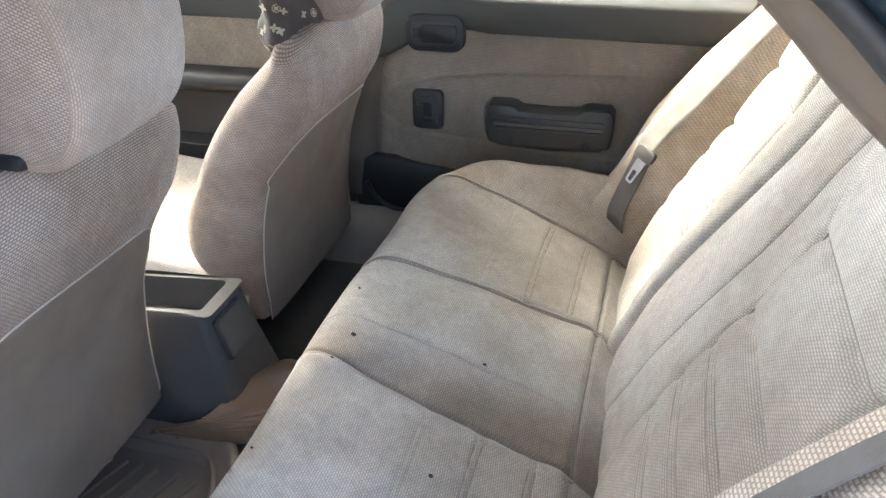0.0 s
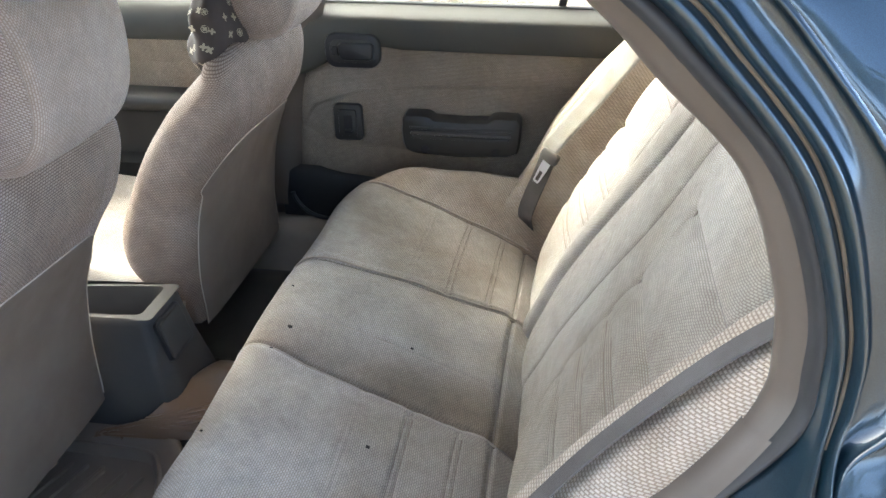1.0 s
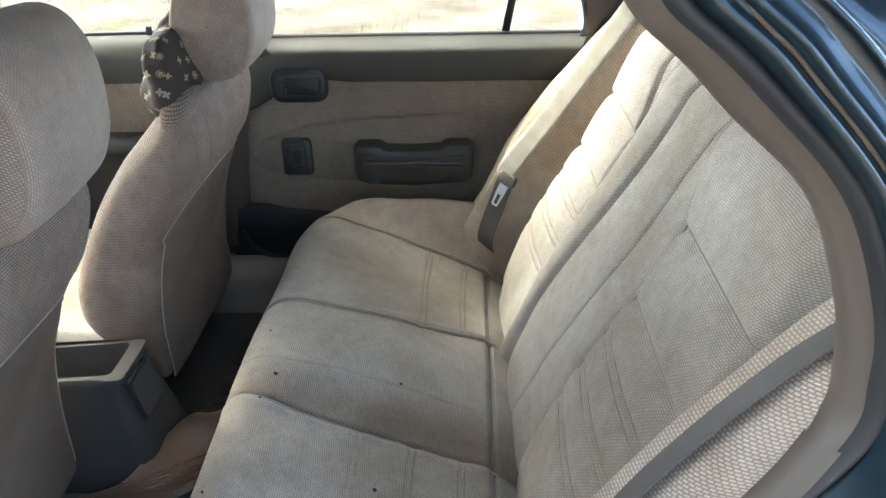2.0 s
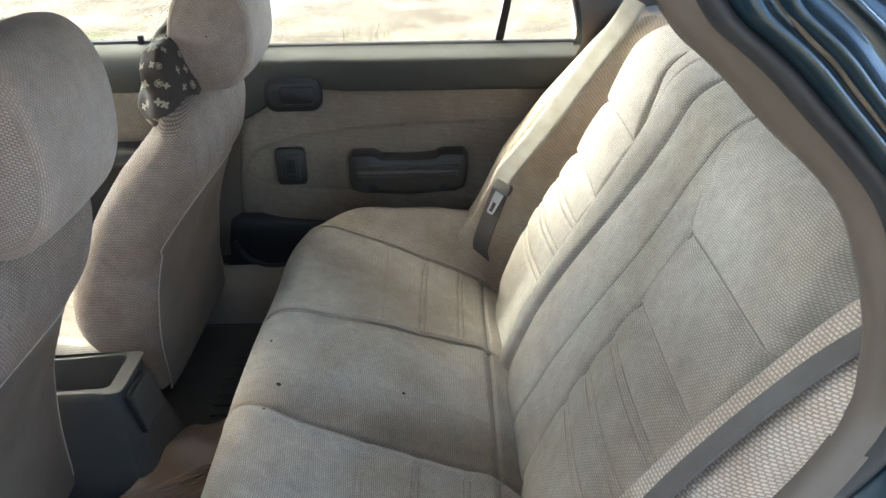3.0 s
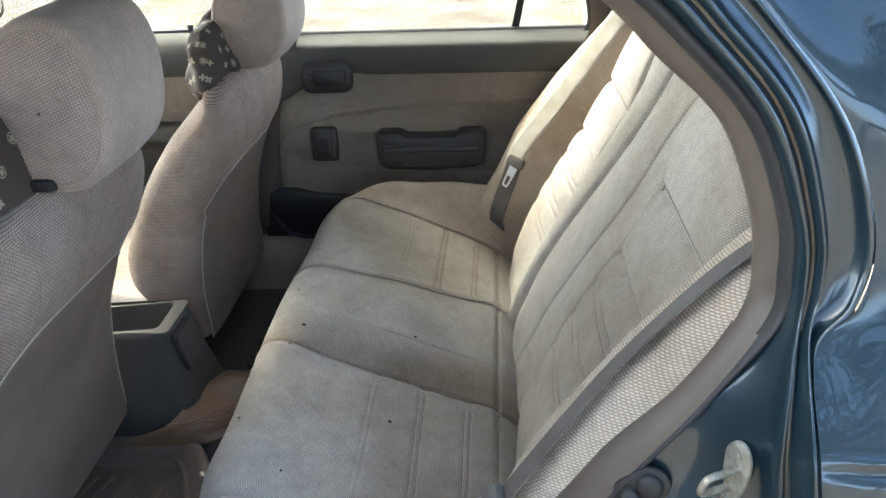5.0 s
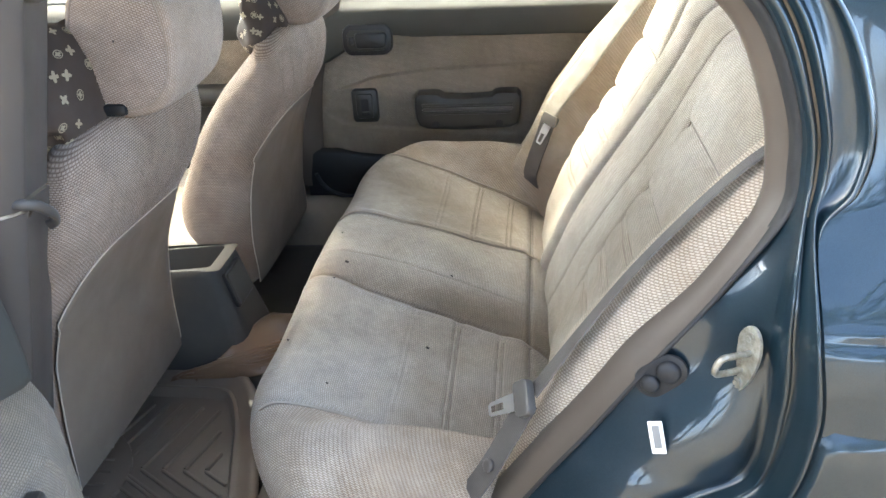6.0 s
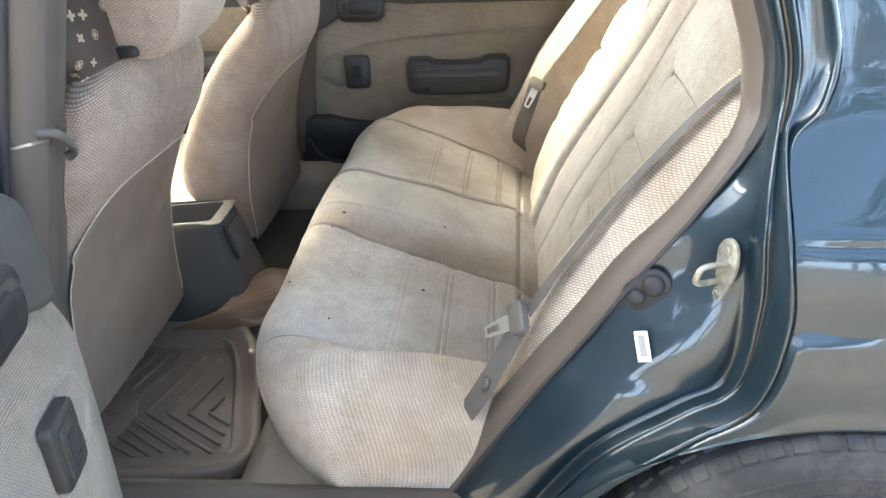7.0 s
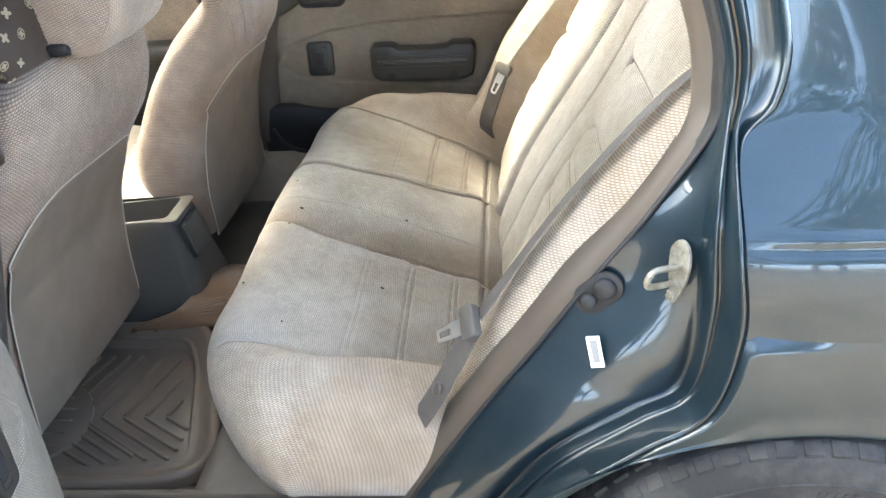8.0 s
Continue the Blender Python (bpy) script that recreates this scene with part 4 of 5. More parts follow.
def seam_c(z):
    return np.interp(z, [.40, .50, .62, .82, .86, .905, .972], [-.152, -.152, -.156, -.157, -.141, -.123, -.100])


def seam_a(z):
    return .195 - .008 * sstep(.82, .97, z)


def seam_b(z):
    return .135 - .075 * sstep(.50, .97, z)


def seam_d(z):
    """The top of the far panel turns away from the roll."""
    return np.interp(z, [.40, .82, .86, .905, .972], [.195, .195, .212, .232, .256])


def fine_c(z):
    return np.interp(z, [.42, .47, .60, .70, .86, .93, .972], [-.02, -.03, -.058, -.063, -.080, -.098, -.10])


ZZ = np.linspace(.345, .972, 241)
XS, XB = back_x(ZZ), bolster_x(ZZ)
for _ in range(6):
    XS, XB = smooth_rows(XS), smooth_rows(XB)


def back_surface(Y, Z):
    """How far back the backrest's face lies at a place across it and up it."""
    Y, Z = np.asarray(Y, float), np.asarray(Z, float)
    ay = np.abs(Y)
    w = sstep(.482, .542, ay)
    x = lerp(np.interp(Z, ZZ, XS), np.interp(Z, ZZ, XB), w)
    x = x + .07 * (1 - np.sqrt(np.clip(1 - np.clip((ay - .59) / .048, 0, 1) ** 2, 0, 1)))
    x = x + .042 * sstep(.432, .478, ay) ** 1.4 * sstep(.545, .482, ay)
    c, a, b, d = seam_c(Z), seam_a(Z), seam_b(Z), seam_d(Z)
    # padded panels between the seams
    inner = np.where(Y < 0, -c, d)
    t = np.clip((ay - inner) / (.475 - inner), 0, 1)
    pan = sstep(0, .004, ay - inner) * sstep(0, .004, .475 - ay)
    x = x - .010 * np.sin(np.pi * t) * pan
    x = x - .014 * np.exp(-((Z - .60) / .12) ** 2) * (ay < .475)
    x = x - .006 * np.clip(1 - (ay / .165) ** 2, 0, 1)
    g = .0060
    x = x + .0060 * groove(Y - c, g) + .008 * groove(Y - a, g) + .009 * groove(Y - b, g)
    x = x + .005 * groove(Y - d, g) * (Z > .81)
    x = x - .020 * np.sin(np.pi * np.clip((Y - b) / (a - b), 0, 1)) ** .8 * ((Y > b) & (Y < a))
    x = x + .0022 * groove(Y - fine_c(Z), .0030)
    x = x + .006 * groove(ay - .475, g)
    for zp in (.82, .714):
        x = x + .0060 * groove(Z - zp - .010 * np.sin(np.pi * t), g) * pan
    for zp in (.662, .607, .552):
        x = x + .0030 * (groove(Z - zp - .0055, .0030) + groove(Z - zp + .0055, .0030)) * pan
    # each field between two cross seams is filled out
    zc = Z - .010 * np.sin(np.pi * t)
    for z0, z1, fill in ((.40, .552, .006), (.552, .607, .003), (.607, .662, .003), (.662, .714, .005), (.714, .82, .008), (.82, .96, .008)):
        x = x - fill * np.sin(np.pi * np.clip((zc - z0) / (z1 - z0), 0, 1)) ** .6 * pan
    x = x - .007 * np.clip(np.sin(np.pi * np.clip((Y - fine_c(Z)) / (b - fine_c(Z)), 0, 1)), 0, 1) ** .7 * ((Y < b) & (Y > fine_c(Z)))
    x = x + .0015 * np.sin(23 * Z + 2 * Y) * np.sin(13 * Y)
    # rolled top edge
    r = np.clip((Z - .925) / .047, 0, 1)
    return x + .055 * (1 - np.sqrt(1 - r ** 2 * .995))


def backrest_points(nu, nv):
    ye, zz = np.linspace(-.638, .638, nu), np.linspace(.345, .972, nv)
    Y, Z = np.meshgrid(ye, zz, indexing="ij")
    P = np.stack([back_surface(Y, Z), Y, Z], -1)
    du = np.r_[np.zeros((1, nv)), np.cumsum(np.linalg.norm(np.diff(P, axis=0), axis=-1), axis=0)]
    dv = np.c_[np.zeros((nu, 1)), np.cumsum(np.linalg.norm(np.diff(P, axis=1), axis=-1), axis=1)]
    du = np.broadcast_to(du.mean(1, keepdims=True), du.shape)
    return P, np.stack([du - du[nu // 2], dv], -1)


def back_line(ys, zs, lift=.0012):
    ys, zs = np.broadcast_arrays(np.asarray(ys, float), np.asarray(zs, float))
    return np.stack([back_surface(ys, zs) - .88 * lift, ys, zs + .47 * lift], -1)


def build_backrest():
    back = BENCH
    P, uv = backrest_points(701, 341)
    col = P[:, 0, 1]
    cuts = [0] + [int(np.argmin(np.abs(col - c))) for c in (-.475, -.165, .195, .475)] + [len(col) - 1]
    names = ["backrest_bolster", "backrest_panel", "backrest_centre", "backrest_panel", "backrest_bolster"]
    for a, b, nm in zip(cuts[:-1], cuts[1:], names):
        sheet(nm, P[a:b + 1], CLOTH_COARSE if nm == "backrest_bolster" else CLOTH_BACK, back, uv=uv[a:b + 1])
    # cross seams of the padded panels, then the seams up the back
    for s in (-1, 1):
        for zp in (.82, .714):
            inner = float(-seam_c(zp) if s < 0 else seam_d(zp))
            t = np.linspace(.01, .99, 22)
            tube("stitching", back_line(s * (inner + t * (.475 - inner)), zp + .010 * np.sin(np.pi * t)), .0011, THREAD, back, 70, 6)
        for zp in (.662, .607, .552):
            for off in (-.0055, .0055):
                inner = float(-seam_c(zp) if s < 0 else seam_d(zp))
                ys = s * np.linspace(inner + .004, .468, 16)
                tube("pleat_stitching", back_line(ys, zp + off, .0004), .0007, SEAM, back, 50, 5)
    zs = np.linspace(.40, .962, 40)
    for fn in (seam_c, seam_a, seam_b):
        tube("stitching", back_line(fn(zs), zs), .0011, THREAD, back, 120, 6)
    for s in (-1, 1):
        tube("stitching", back_line(.475 * s + 0 * zs, zs), .0011, THREAD, back, 120, 6)
    zt = np.linspace(.82, .962, 14)
    tube("stitching", back_line(seam_d(zt), zt), .0011, THREAD, back, 50, 6)
    tube("stitching", back_line(fine_c(zs), zs, .0005), .0007, THREAD, back, 120, 6)
    # flat top towards the shelf
    top = P[:, -1]
    sheet("top_edge", np.stack([top, top + np.array([.06, 0, -.004]), top + np.array([.10, 0, -.03])], 1), CLOTH_BACK, back)
    spot = back_line(-.137, .873, .001)
    prism("spot", rounded(.0035, .003, .001, 3), .0006, STAIN_DARK, back, facing(spot.tolist(), (0, 1, 0), (-.9, 0, .45)), 0, "dark spot")


build_backrest()


# ---- front seats ----
REAR = [(.30, -.014), (.335, -.010), (.41, .0), (.49, .012), (.60, .029), (.66, .046), (.70, .063), (.733, .082), (.77, .106), (.81, .120), (.85, .125), (.885, .118), (.93, .100)]
FRONT = [(.30, -.03), (.335, -.035), (.39, -.050), (.425, -.080), (.457, -.112), (.485, -.138), (.515, -.149), (.56, -.146), (.60, -.130), (.70, -.080), (.786, -.027), (.841, .009), (.885, .040), (.93, .060)]


def front_seat(name, yc, base_x, lean, zoff, label, scuffed=False, deep=.0, wide=.234, panel=.211, drop=.0, slim=.0):
    """A front seat: padded backrest with a vinyl back, headrest, cushion."""
    seat = thing(name, label, "seat", (base_x - .1, yc, .25), "front seats")
    zz = np.linspace(.380, .893, 130)
    th = np.linspace(-np.pi, np.pi, 281)
    rp, fp = spline([(a, b, 0) for a, b in REAR], 300), spline([(a, b, 0) for a, b in FRONT], 300)

    def rear(z):
        return base_x + np.interp(z, rp[:, 0], rp[:, 1]) + lean * np.clip(z - .6, 0, 1)

    def front(z):
        return base_x + np.interp(z, fp[:, 0], fp[:, 1]) + lean * np.clip(z - .6, 0, 1) - deep * sstep(.40, .47, z) * sstep(.90, .80, z)

    def hw(z):
        return wide - .012 * sstep(.76, .92, z) - .010 * sstep(.50, .335, z)

    def xc(z):
        return .5 * (rear(z) + front(z))

    def ring(z, shrink=1.0):
        c, s = np.cos(th), np.sin(th)
        half = .5 * (rear(z) - front(z))
        n = 4.0 - 1.0 * sstep(.70, .85, z)
        rx = np.sign(c) * np.abs(c) ** (2 / n) * half * shrink
        ry = np.sign(s) * np.abs(s) ** (2 / n) * (hw(z) - slim * (s < 0)) * shrink
        # between the side bolsters the front is hollow
        hollow = min(.040, .55 * half) * sstep(.80, .45, np.abs(ry / hw(z))) * (1 - sstep(.74, .88, z)) * shrink
        return np.stack([xc(z) + rx + hollow * (rx < 0), yc + ry, np.full_like(rx, z)], -1)
    rows = [ring(.380, .02)] + [ring(z) for z in zz]
    for k in np.linspace(0, 1, 16)[1:]:
        a = k * math.pi / 2
        r = ring(.893, (.42 + .58 * math.cos(a)) if k < .999 else .02)
        r[:, 2] = .893 + .030 * math.sin(a)
        rows.append(r)
    P = np.array(rows)
    # shoulders droop towards the sides
    dy = np.abs(P[..., 1] - yc)
    P[..., 2] -= .022 * np.clip(dy / .22, 0, 1) ** 3 * sstep(.74, .90, P[..., 2])
    P[..., 2] += zoff * sstep(.4, .9, P[..., 2])
    uv = arc_uv(P)
    uv[..., 1] = uv[:, [uv.shape[1] // 2], 1]
    k = len(zz) + 1
    uv[k:, :, 0] = uv[k - 1, :, 0]
    sheet("backrest", P, CLOTH_FRONT, seat, uv=uv)

    # vinyl back panel with piping
    def back(dyv, z):
        n = 4.0
        f = np.clip(1 - np.abs(dyv / hw(z)) ** n, 0, 1) ** (1 / n)
        return xc(z) + .5 * (rear(z) - front(z)) * f + .0042
    s = np.linspace(-1, 1, 80)
    cols = []
    for t in np.linspace(0, 1, 80):
        z1 = .738 - .016 * s - np.where(s < 0, .085 * np.abs(s) ** 5, .045 * np.abs(s) ** 7)
        z = lerp(.372 + 0 * s, z1, t)
        dyv = s * (panel - slim * (s < 0))
        edge_in = .004 * sstep(.93, 1, t)
        cols.append(np.stack([back(dyv, np.maximum(z, .380)) - edge_in, yc + dyv, z + zoff * sstep(.4, .9, z)], -1))
    B = np.stack(cols, 1)
    sheet("back_panel", B, VINYL_BACK, seat, "olive-grey vinyl seat back", angle=180)
    edge = np.vstack([B[0, :, :], B[:, -1, :], B[-1, ::-1, :]])
    tube("back_piping", edge[::5] + np.array([.0004, 0, 0]), .0013, PIPING, seat, 260, 6)

    # stitched seams from the shoulders down to the vinyl
    for sgn in (-1, 1):
        for stations in (((.208, .895), (.200, .865), (.190, .825), (.182, .780), (.178, .745)), ((.165, .908), (.152, .875), (.143, .830), (.139, .790), (.136, .760))):
            pts = []
            for dv, zv in stations:
                cost = np.abs(P[..., 1] - yc - sgn * dv) + np.abs(P[..., 2] - zv - zoff) + (P[..., 0] < xc(min(zv, .88)) + .01)
                q = np.unravel_index(np.argmin(cost), cost.shape)
                pts.append(P[q] + np.array([.0004, 0, .0002]))
            tube("seam", pts, .0007, SEAM, seat, 40, 6)
    # headrest
    hz, hx = 1.011 + zoff * 2.2 - drop, base_x + .133 + lean * .36
    tq = np.linspace(-np.pi, np.pi, 161)
    px = np.sign(np.cos(tq)) * np.abs(np.cos(tq)) ** .86 * .072
    pz = np.sign(np.sin(tq)) * np.abs(np.sin(tq)) ** .86 * (.098 + drop)
    px = px * (1 - .10 * pz / .096) + .10 * pz
    half, rr, yh = .097, .013, yc + .008 * (yc < 0)

    def slice_at(y, inset):
        k = 1 - inset / .100
        narrow = 1 + .05 * (pz * k / .096)
        return np.stack([hx + px * k, yh + y * narrow, hz + pz * k], -1)
    ph = np.linspace(np.pi / 2, 0, 12)
    st = [(-(half - rr + rr * math.sin(a)), rr * (1 - math.cos(a))) for a in ph] + [(y, 0) for y in np.linspace(-(half - rr), half - rr, 30)[1:-1]] + [(half - rr + rr * math.sin(a), rr * (1 - math.cos(a))) for a in ph[::-1]]
    H = np.array([slice_at(y, q - .004 * (1 - (y / half) ** 2)) for y, q in st])
    rest = sheet("headrest", H, CLOTH_SMOOTH, seat, "beige cloth headrest with woven ends", uv=arc_uv(H))
    for sgn in (-1, 1):
        C = np.array([slice_at(sgn * (half + .010 * (1 - f ** 2)), rr + (1 - f) * (.0999 - rr)) for f in (1.0, .97, .9, .75, .55, .35, .15, .02)])
        uvc = np.stack([C[..., 0], C[..., 2]], -1)
        sheet("end_panel", C, CLOTH_HEAD, rest, "coarse woven end panel", uv=uvc)
        tube("end_seam", slice_at(sgn * half, rr - .0002)[::4], .0007, SEAM, rest, 90, 6)
    for dy2 in (-.062, .062):
        tube("headrest_post", [(hx - .050, yc + dy2, .88 + zoff), (hx - .040, yc + dy2, .95 + zoff)], .006, BLACK_PLASTIC, seat, 8, 8)
        box("post_guide", (hx - .052, yc + dy2 - .030, .918 + zoff), (hx - .010, yc + dy2 + .030, .936 + zoff), BLACK_PLASTIC, seat, .007, label="black headrest guide")

    # seat cushion
    n1, n2 = 70, 60
    U, V = np.meshgrid(np.linspace(-1, 1, n1), np.linspace(0, 1, n2), indexing="ij")
    q = np.clip(np.abs(U), 0, 1)
    cx = base_x - .035 - .605 * V
    z = .435 + .055 * V + .030 * sstep(.55, .85, q) - .15 * (1 - np.sqrt(1 - np.clip((q - .80) / .2, 0, 1) ** 2 * .99)) - .10 * (1 - np.sqrt(1 - np.clip((V - .82) / .18, 0, 1) ** 2 * .99))
    z = z - .006 * groove(q - .60, .02)
    for vp in (.2, .35, .5):
        z = z - .003 * groove(V - vp, .008) * (q < .58)
    C = np.stack([cx, yc + .25 * U, z], -1)
    sheet("seat_cushion", C, CLOTH_SEAT, seat)
    box("seat_base", (base_x - .62, yc - .225, .25), (base_x - .13, yc + .225, .40), BLACK_PLASTIC, seat, .02)
    box("hinge_cover", (base_x - .17, yc - .235, .30), (base_x - .07, yc - .218, .40), BLACK_PLASTIC, seat, .006)
    box("hinge_cover", (base_x - .17, yc + .218, .30), (base_x - .07, yc + .235, .40), BLACK_PLASTIC, seat, .006)
    if scuffed:
        for dv, zv, w, t, a in ((-.066, .846, .010, .0030, 70), (-.038, .850, .007, .0022, 120), (.008, .808, .011, .0034, 60), (-.050, .828, .005, .0018, 20), (-.075, .862, .004, .002, 0), (.030, .838, .005, .0016, 100)):
            cost = np.abs(P[..., 1] - yc - dv) + np.abs(P[..., 2] - zv) + (P[..., 0] < xc(min(zv, .88)) + .01)
            q = P[np.unravel_index(np.argmin(cost), cost.shape)]
            w, t = 1.5 * w, 1.5 * t
            o = [(w * (.5 + .12 * math.sin(3 * u)) * math.cos(u), t * (.5 + .2 * math.cos(5 * u)) * math.sin(u)) for u in np.linspace(0, 6.28, 15)[:-1]]
            M = facing((q[0] + .0004, q[1], q[2]), (0, math.cos(radians(a)), math.sin(radians(a))), (.95, 0, -.28 * -1))
            prism("scuff", o, .0006, SCUFF, seat, M, 0, "brown scuff mark")
    return seat


front_seat("front_seat", .348, -.600, 0.0, 0.0, "beige cloth front seat with a vinyl back and headrest", deep=.028)
front_seat("front_seat", -.329, -.684, .10, .014, "beige cloth front seat with scuffed top and vinyl back", True, .010, .242, .214, .008, .020)


def build_pillow(x, y, z, side, name="neck_pillow"):
    """Brown headrest pillow with tan printed motifs."""
    pl = thing(name, "brown headrest pillow printed with tan flower motifs", "pillow", (x, y, z), "headrest pillows")
    v = np.linspace(-np.pi / 2, np.pi / 2, 30)
    th = np.linspace(0, 2 * np.pi, 60, endpoint=False)
    rng = np.random.default_rng(3)
    P = []
    for a in v:
        r = abs(math.cos(a)) ** .7
        P.append(np.stack([x + .050 * r * np.cos(th), y + .175 * r * np.sign(np.sin(th)) * np.abs(np.sin(th)) ** .8, z + .085 * np.sign(math.sin(a)) * abs(math.sin(a)) ** .9 + .012 * np.sin(3 * th) * r], -1))
    P = np.array(P)
    for i in range(P.shape[0]):
        for j in range(P.shape[1]):
            q = Vector(P[i, j] * 22)
            P[i, j] += .016 * noise.noise(q) * (P[i, j] - np.array([x, y, z])) / .08
    ob = sheet("cover", P, PILLOW, pl, wrap=True)
    # printed motifs: petals and rings laid on the cover
    cnt = 0
    for i in range(4, 27, 3):
        for j in range(0, 60, 3):
            jj = (j + (1 if (i // 3) % 2 else 0) + int(rng.integers(0, 2))) % 60
            p = P[i, jj]
            nrm = np.cross(P[i, (jj + 1) % 60] - P[i, jj - 1], P[i + 1, jj] - P[i - 1, jj])
            nrm /= np.linalg.norm(nrm)
            if nrm @ (p - np.array([x, y, z])) < 0:
                nrm = -nrm
            M = facing(p + nrm * .0008, (0, 1, float(rng.uniform(-.5, 1))), nrm) @ Matrix.Scale(float(rng.uniform(.45, .64)), 4)
            bm = bmesh.new()
            if cnt % 3 == 2:
                n = 20
                o = [bm.verts.new(M @ Vector((.0125 * math.cos(a), .0125 * math.sin(a), .0006))) for a in np.linspace(0, 6.283, n + 1)[:-1]]
                q = [bm.verts.new(M @ Vector((.0100 * math.cos(a), .0100 * math.sin(a), .0006))) for a in np.linspace(0, 6.283, n + 1)[:-1]]
                for k in range(n):
                    bm.faces.new((o[k], o[(k + 1) % n], q[(k + 1) % n], q[k]))
            rr = .0085 if cnt % 3 == 2 else .0125
            vs = []
            for k in range(32):
                a = 2 * math.pi * k / 32
                r = rr * (.45 + .55 * abs(math.cos(2 * a + (.0 if cnt % 2 else math.pi / 2))) ** (.7 if cnt % 3 == 2 else 1.6))
                vs.append(bm.verts.new(M @ Vector((r * math.cos(a), r * math.sin(a), .0006))))
            bm.faces.new(vs)
            part("motif", bm, PILLOW_PRINT, pl)
            cnt += 1
    return pl


build_pillow(-.545, .335, .928, 1)
build_pillow(-.602, -.362, .970, -1)


# ---- centre console and floor mats ----
def build_console():
    co = thing("centre_console", "dark grey plastic centre console with open tray", "console", (-.85, .01, .30))
    yc = .008
    xs = [(-1.20, .43), (-.95, .47), (-.80, .497), (-.66, .503), (-.622, .502), (-.612, .496), (-.605, .482), (-.594, .44), (-.578, .37), (-.566, .31)]
    # side walls that turn the corner to the rear face, open at the tray
    rows = [[(x, .105, .27), (x, .092, .33), (x, .078, .41), (x, .066, zt - .014), (x, .0635, zt - .004), (x, .060, zt)] for x, zt in xs[:4]]
    rows.append([(-.600, .104, .27), (-.605, .091, .33), (-.620, .076, .41), (-.632, .0655, .489), (-.634, .063, .499), (-.636, .0595, .5025)])
    rows.append([(-.586, .100, .27), (-.594, .089, .33), (-.612, .074, .41), (-.626, .0635, .488), (-.630, .061, .498), (-.633, .058, .502)])
    rows.append([(-.578, .094, .27), (-.586, .084, .33), (-.605, .069, .41), (-.618, .059, .488), (-.624, .057, .498), (-.630, .055, .502)])
    for s in (1, -1):
        P = np.array(rows)
        P[..., 1] = yc + s * P[..., 1]
        sheet("side_wall", P, CONSOLE, co, thick=0, angle=180)
    # top frame round the tray
    bm = bmesh.new()
    o = [(a - .745, b) for a, b in rounded(.27, .124, .012)]
    i = [(a - .752, b) for a, b in rounded(.236, .098, .012)]
    def zt(x):
        return np.interp(x, [-1.2, -.95, -.80, -.66, -.60], [.43, .47, .497, .503, .503])
    ov = [bm.verts.new((a, yc + b, zt(a))) for a, b in o]
    iv = [bm.verts.new((a, yc + b, zt(a) + .001)) for a, b in i]
    im = [bm.verts.new((a, yc + b * .97, zt(a) - .006)) for a, b in i]
    ib = [bm.verts.new((a * .98 - .015, yc + b * .9, .435)) for a, b in i]
    n = len(o)
    for k in range(n):
        j = (k + 1) % n
        bm.faces.new((ov[k], ov[j], iv[j], iv[k]))
        bm.faces.new((iv[k], iv[j], im[j], im[k]))
        bm.faces.new((im[k], im[j], ib[j], ib[k]))
    bm.faces.new(ib)
    part("tray", bm, CONSOLE, co, "open tray with rounded rim", 50)
    # front top
    P = np.array([[(x, yc + v * .062, z + .001) for v in np.linspace(-1, 1, 5)] for x, z in ((-1.2, .43), (-.95, .47), (-.875, .482))])
    sheet("front_deck", P, CONSOLE, co)
    # rear face
    P = []
    for x, z, hw in ((-.622, .5025, .058), (-.613, .499, .0605), (-.607, .490, .062), (-.598, .455, .066), (-.588, .41, .072), (-.576, .36, .082), (-.566, .31, .094), (-.560, .27, .10)):
        row = []
        for v in np.linspace(-1, 1, 15):
            row.append((x - .022 * abs(v) ** 6, yc + hw * v, z))
        P.append(row)
    sheet("rear_face", np.array(P), CONSOLE, co, angle=60)
    # ashtray door on the slanted face
    M = facing((-.597, yc - .020, .455), (0, 1, 0), (.95, 0, .25))
    ash = prism("ashtray_recess", rounded(.086, .080, .008), .0065, BLACK_PLASTIC, co, M, .001)
    prism("ashtray_door", rounded(.076, .070, .006), .0110, CONSOLE, ash, M, .003)


build_console()


def closed_curve(points, n):
    p = spline([points[-1]] + list(points) + list(points[:2]), 1500)[1500 // (len(points) + 2):]
    p = p[:int(np.argmin(np.linalg.norm(p[400:] - p[0], axis=1))) + 400]
    d = np.r_[0, np.cumsum(np.linalg.norm(np.diff(p, axis=0), axis=1))]
    t = np.linspace(0, d[-1], n, endpoint=False)
    return np.stack([np.interp(t, d, p[:, k]) for k in range(p.shape[1])], 1)


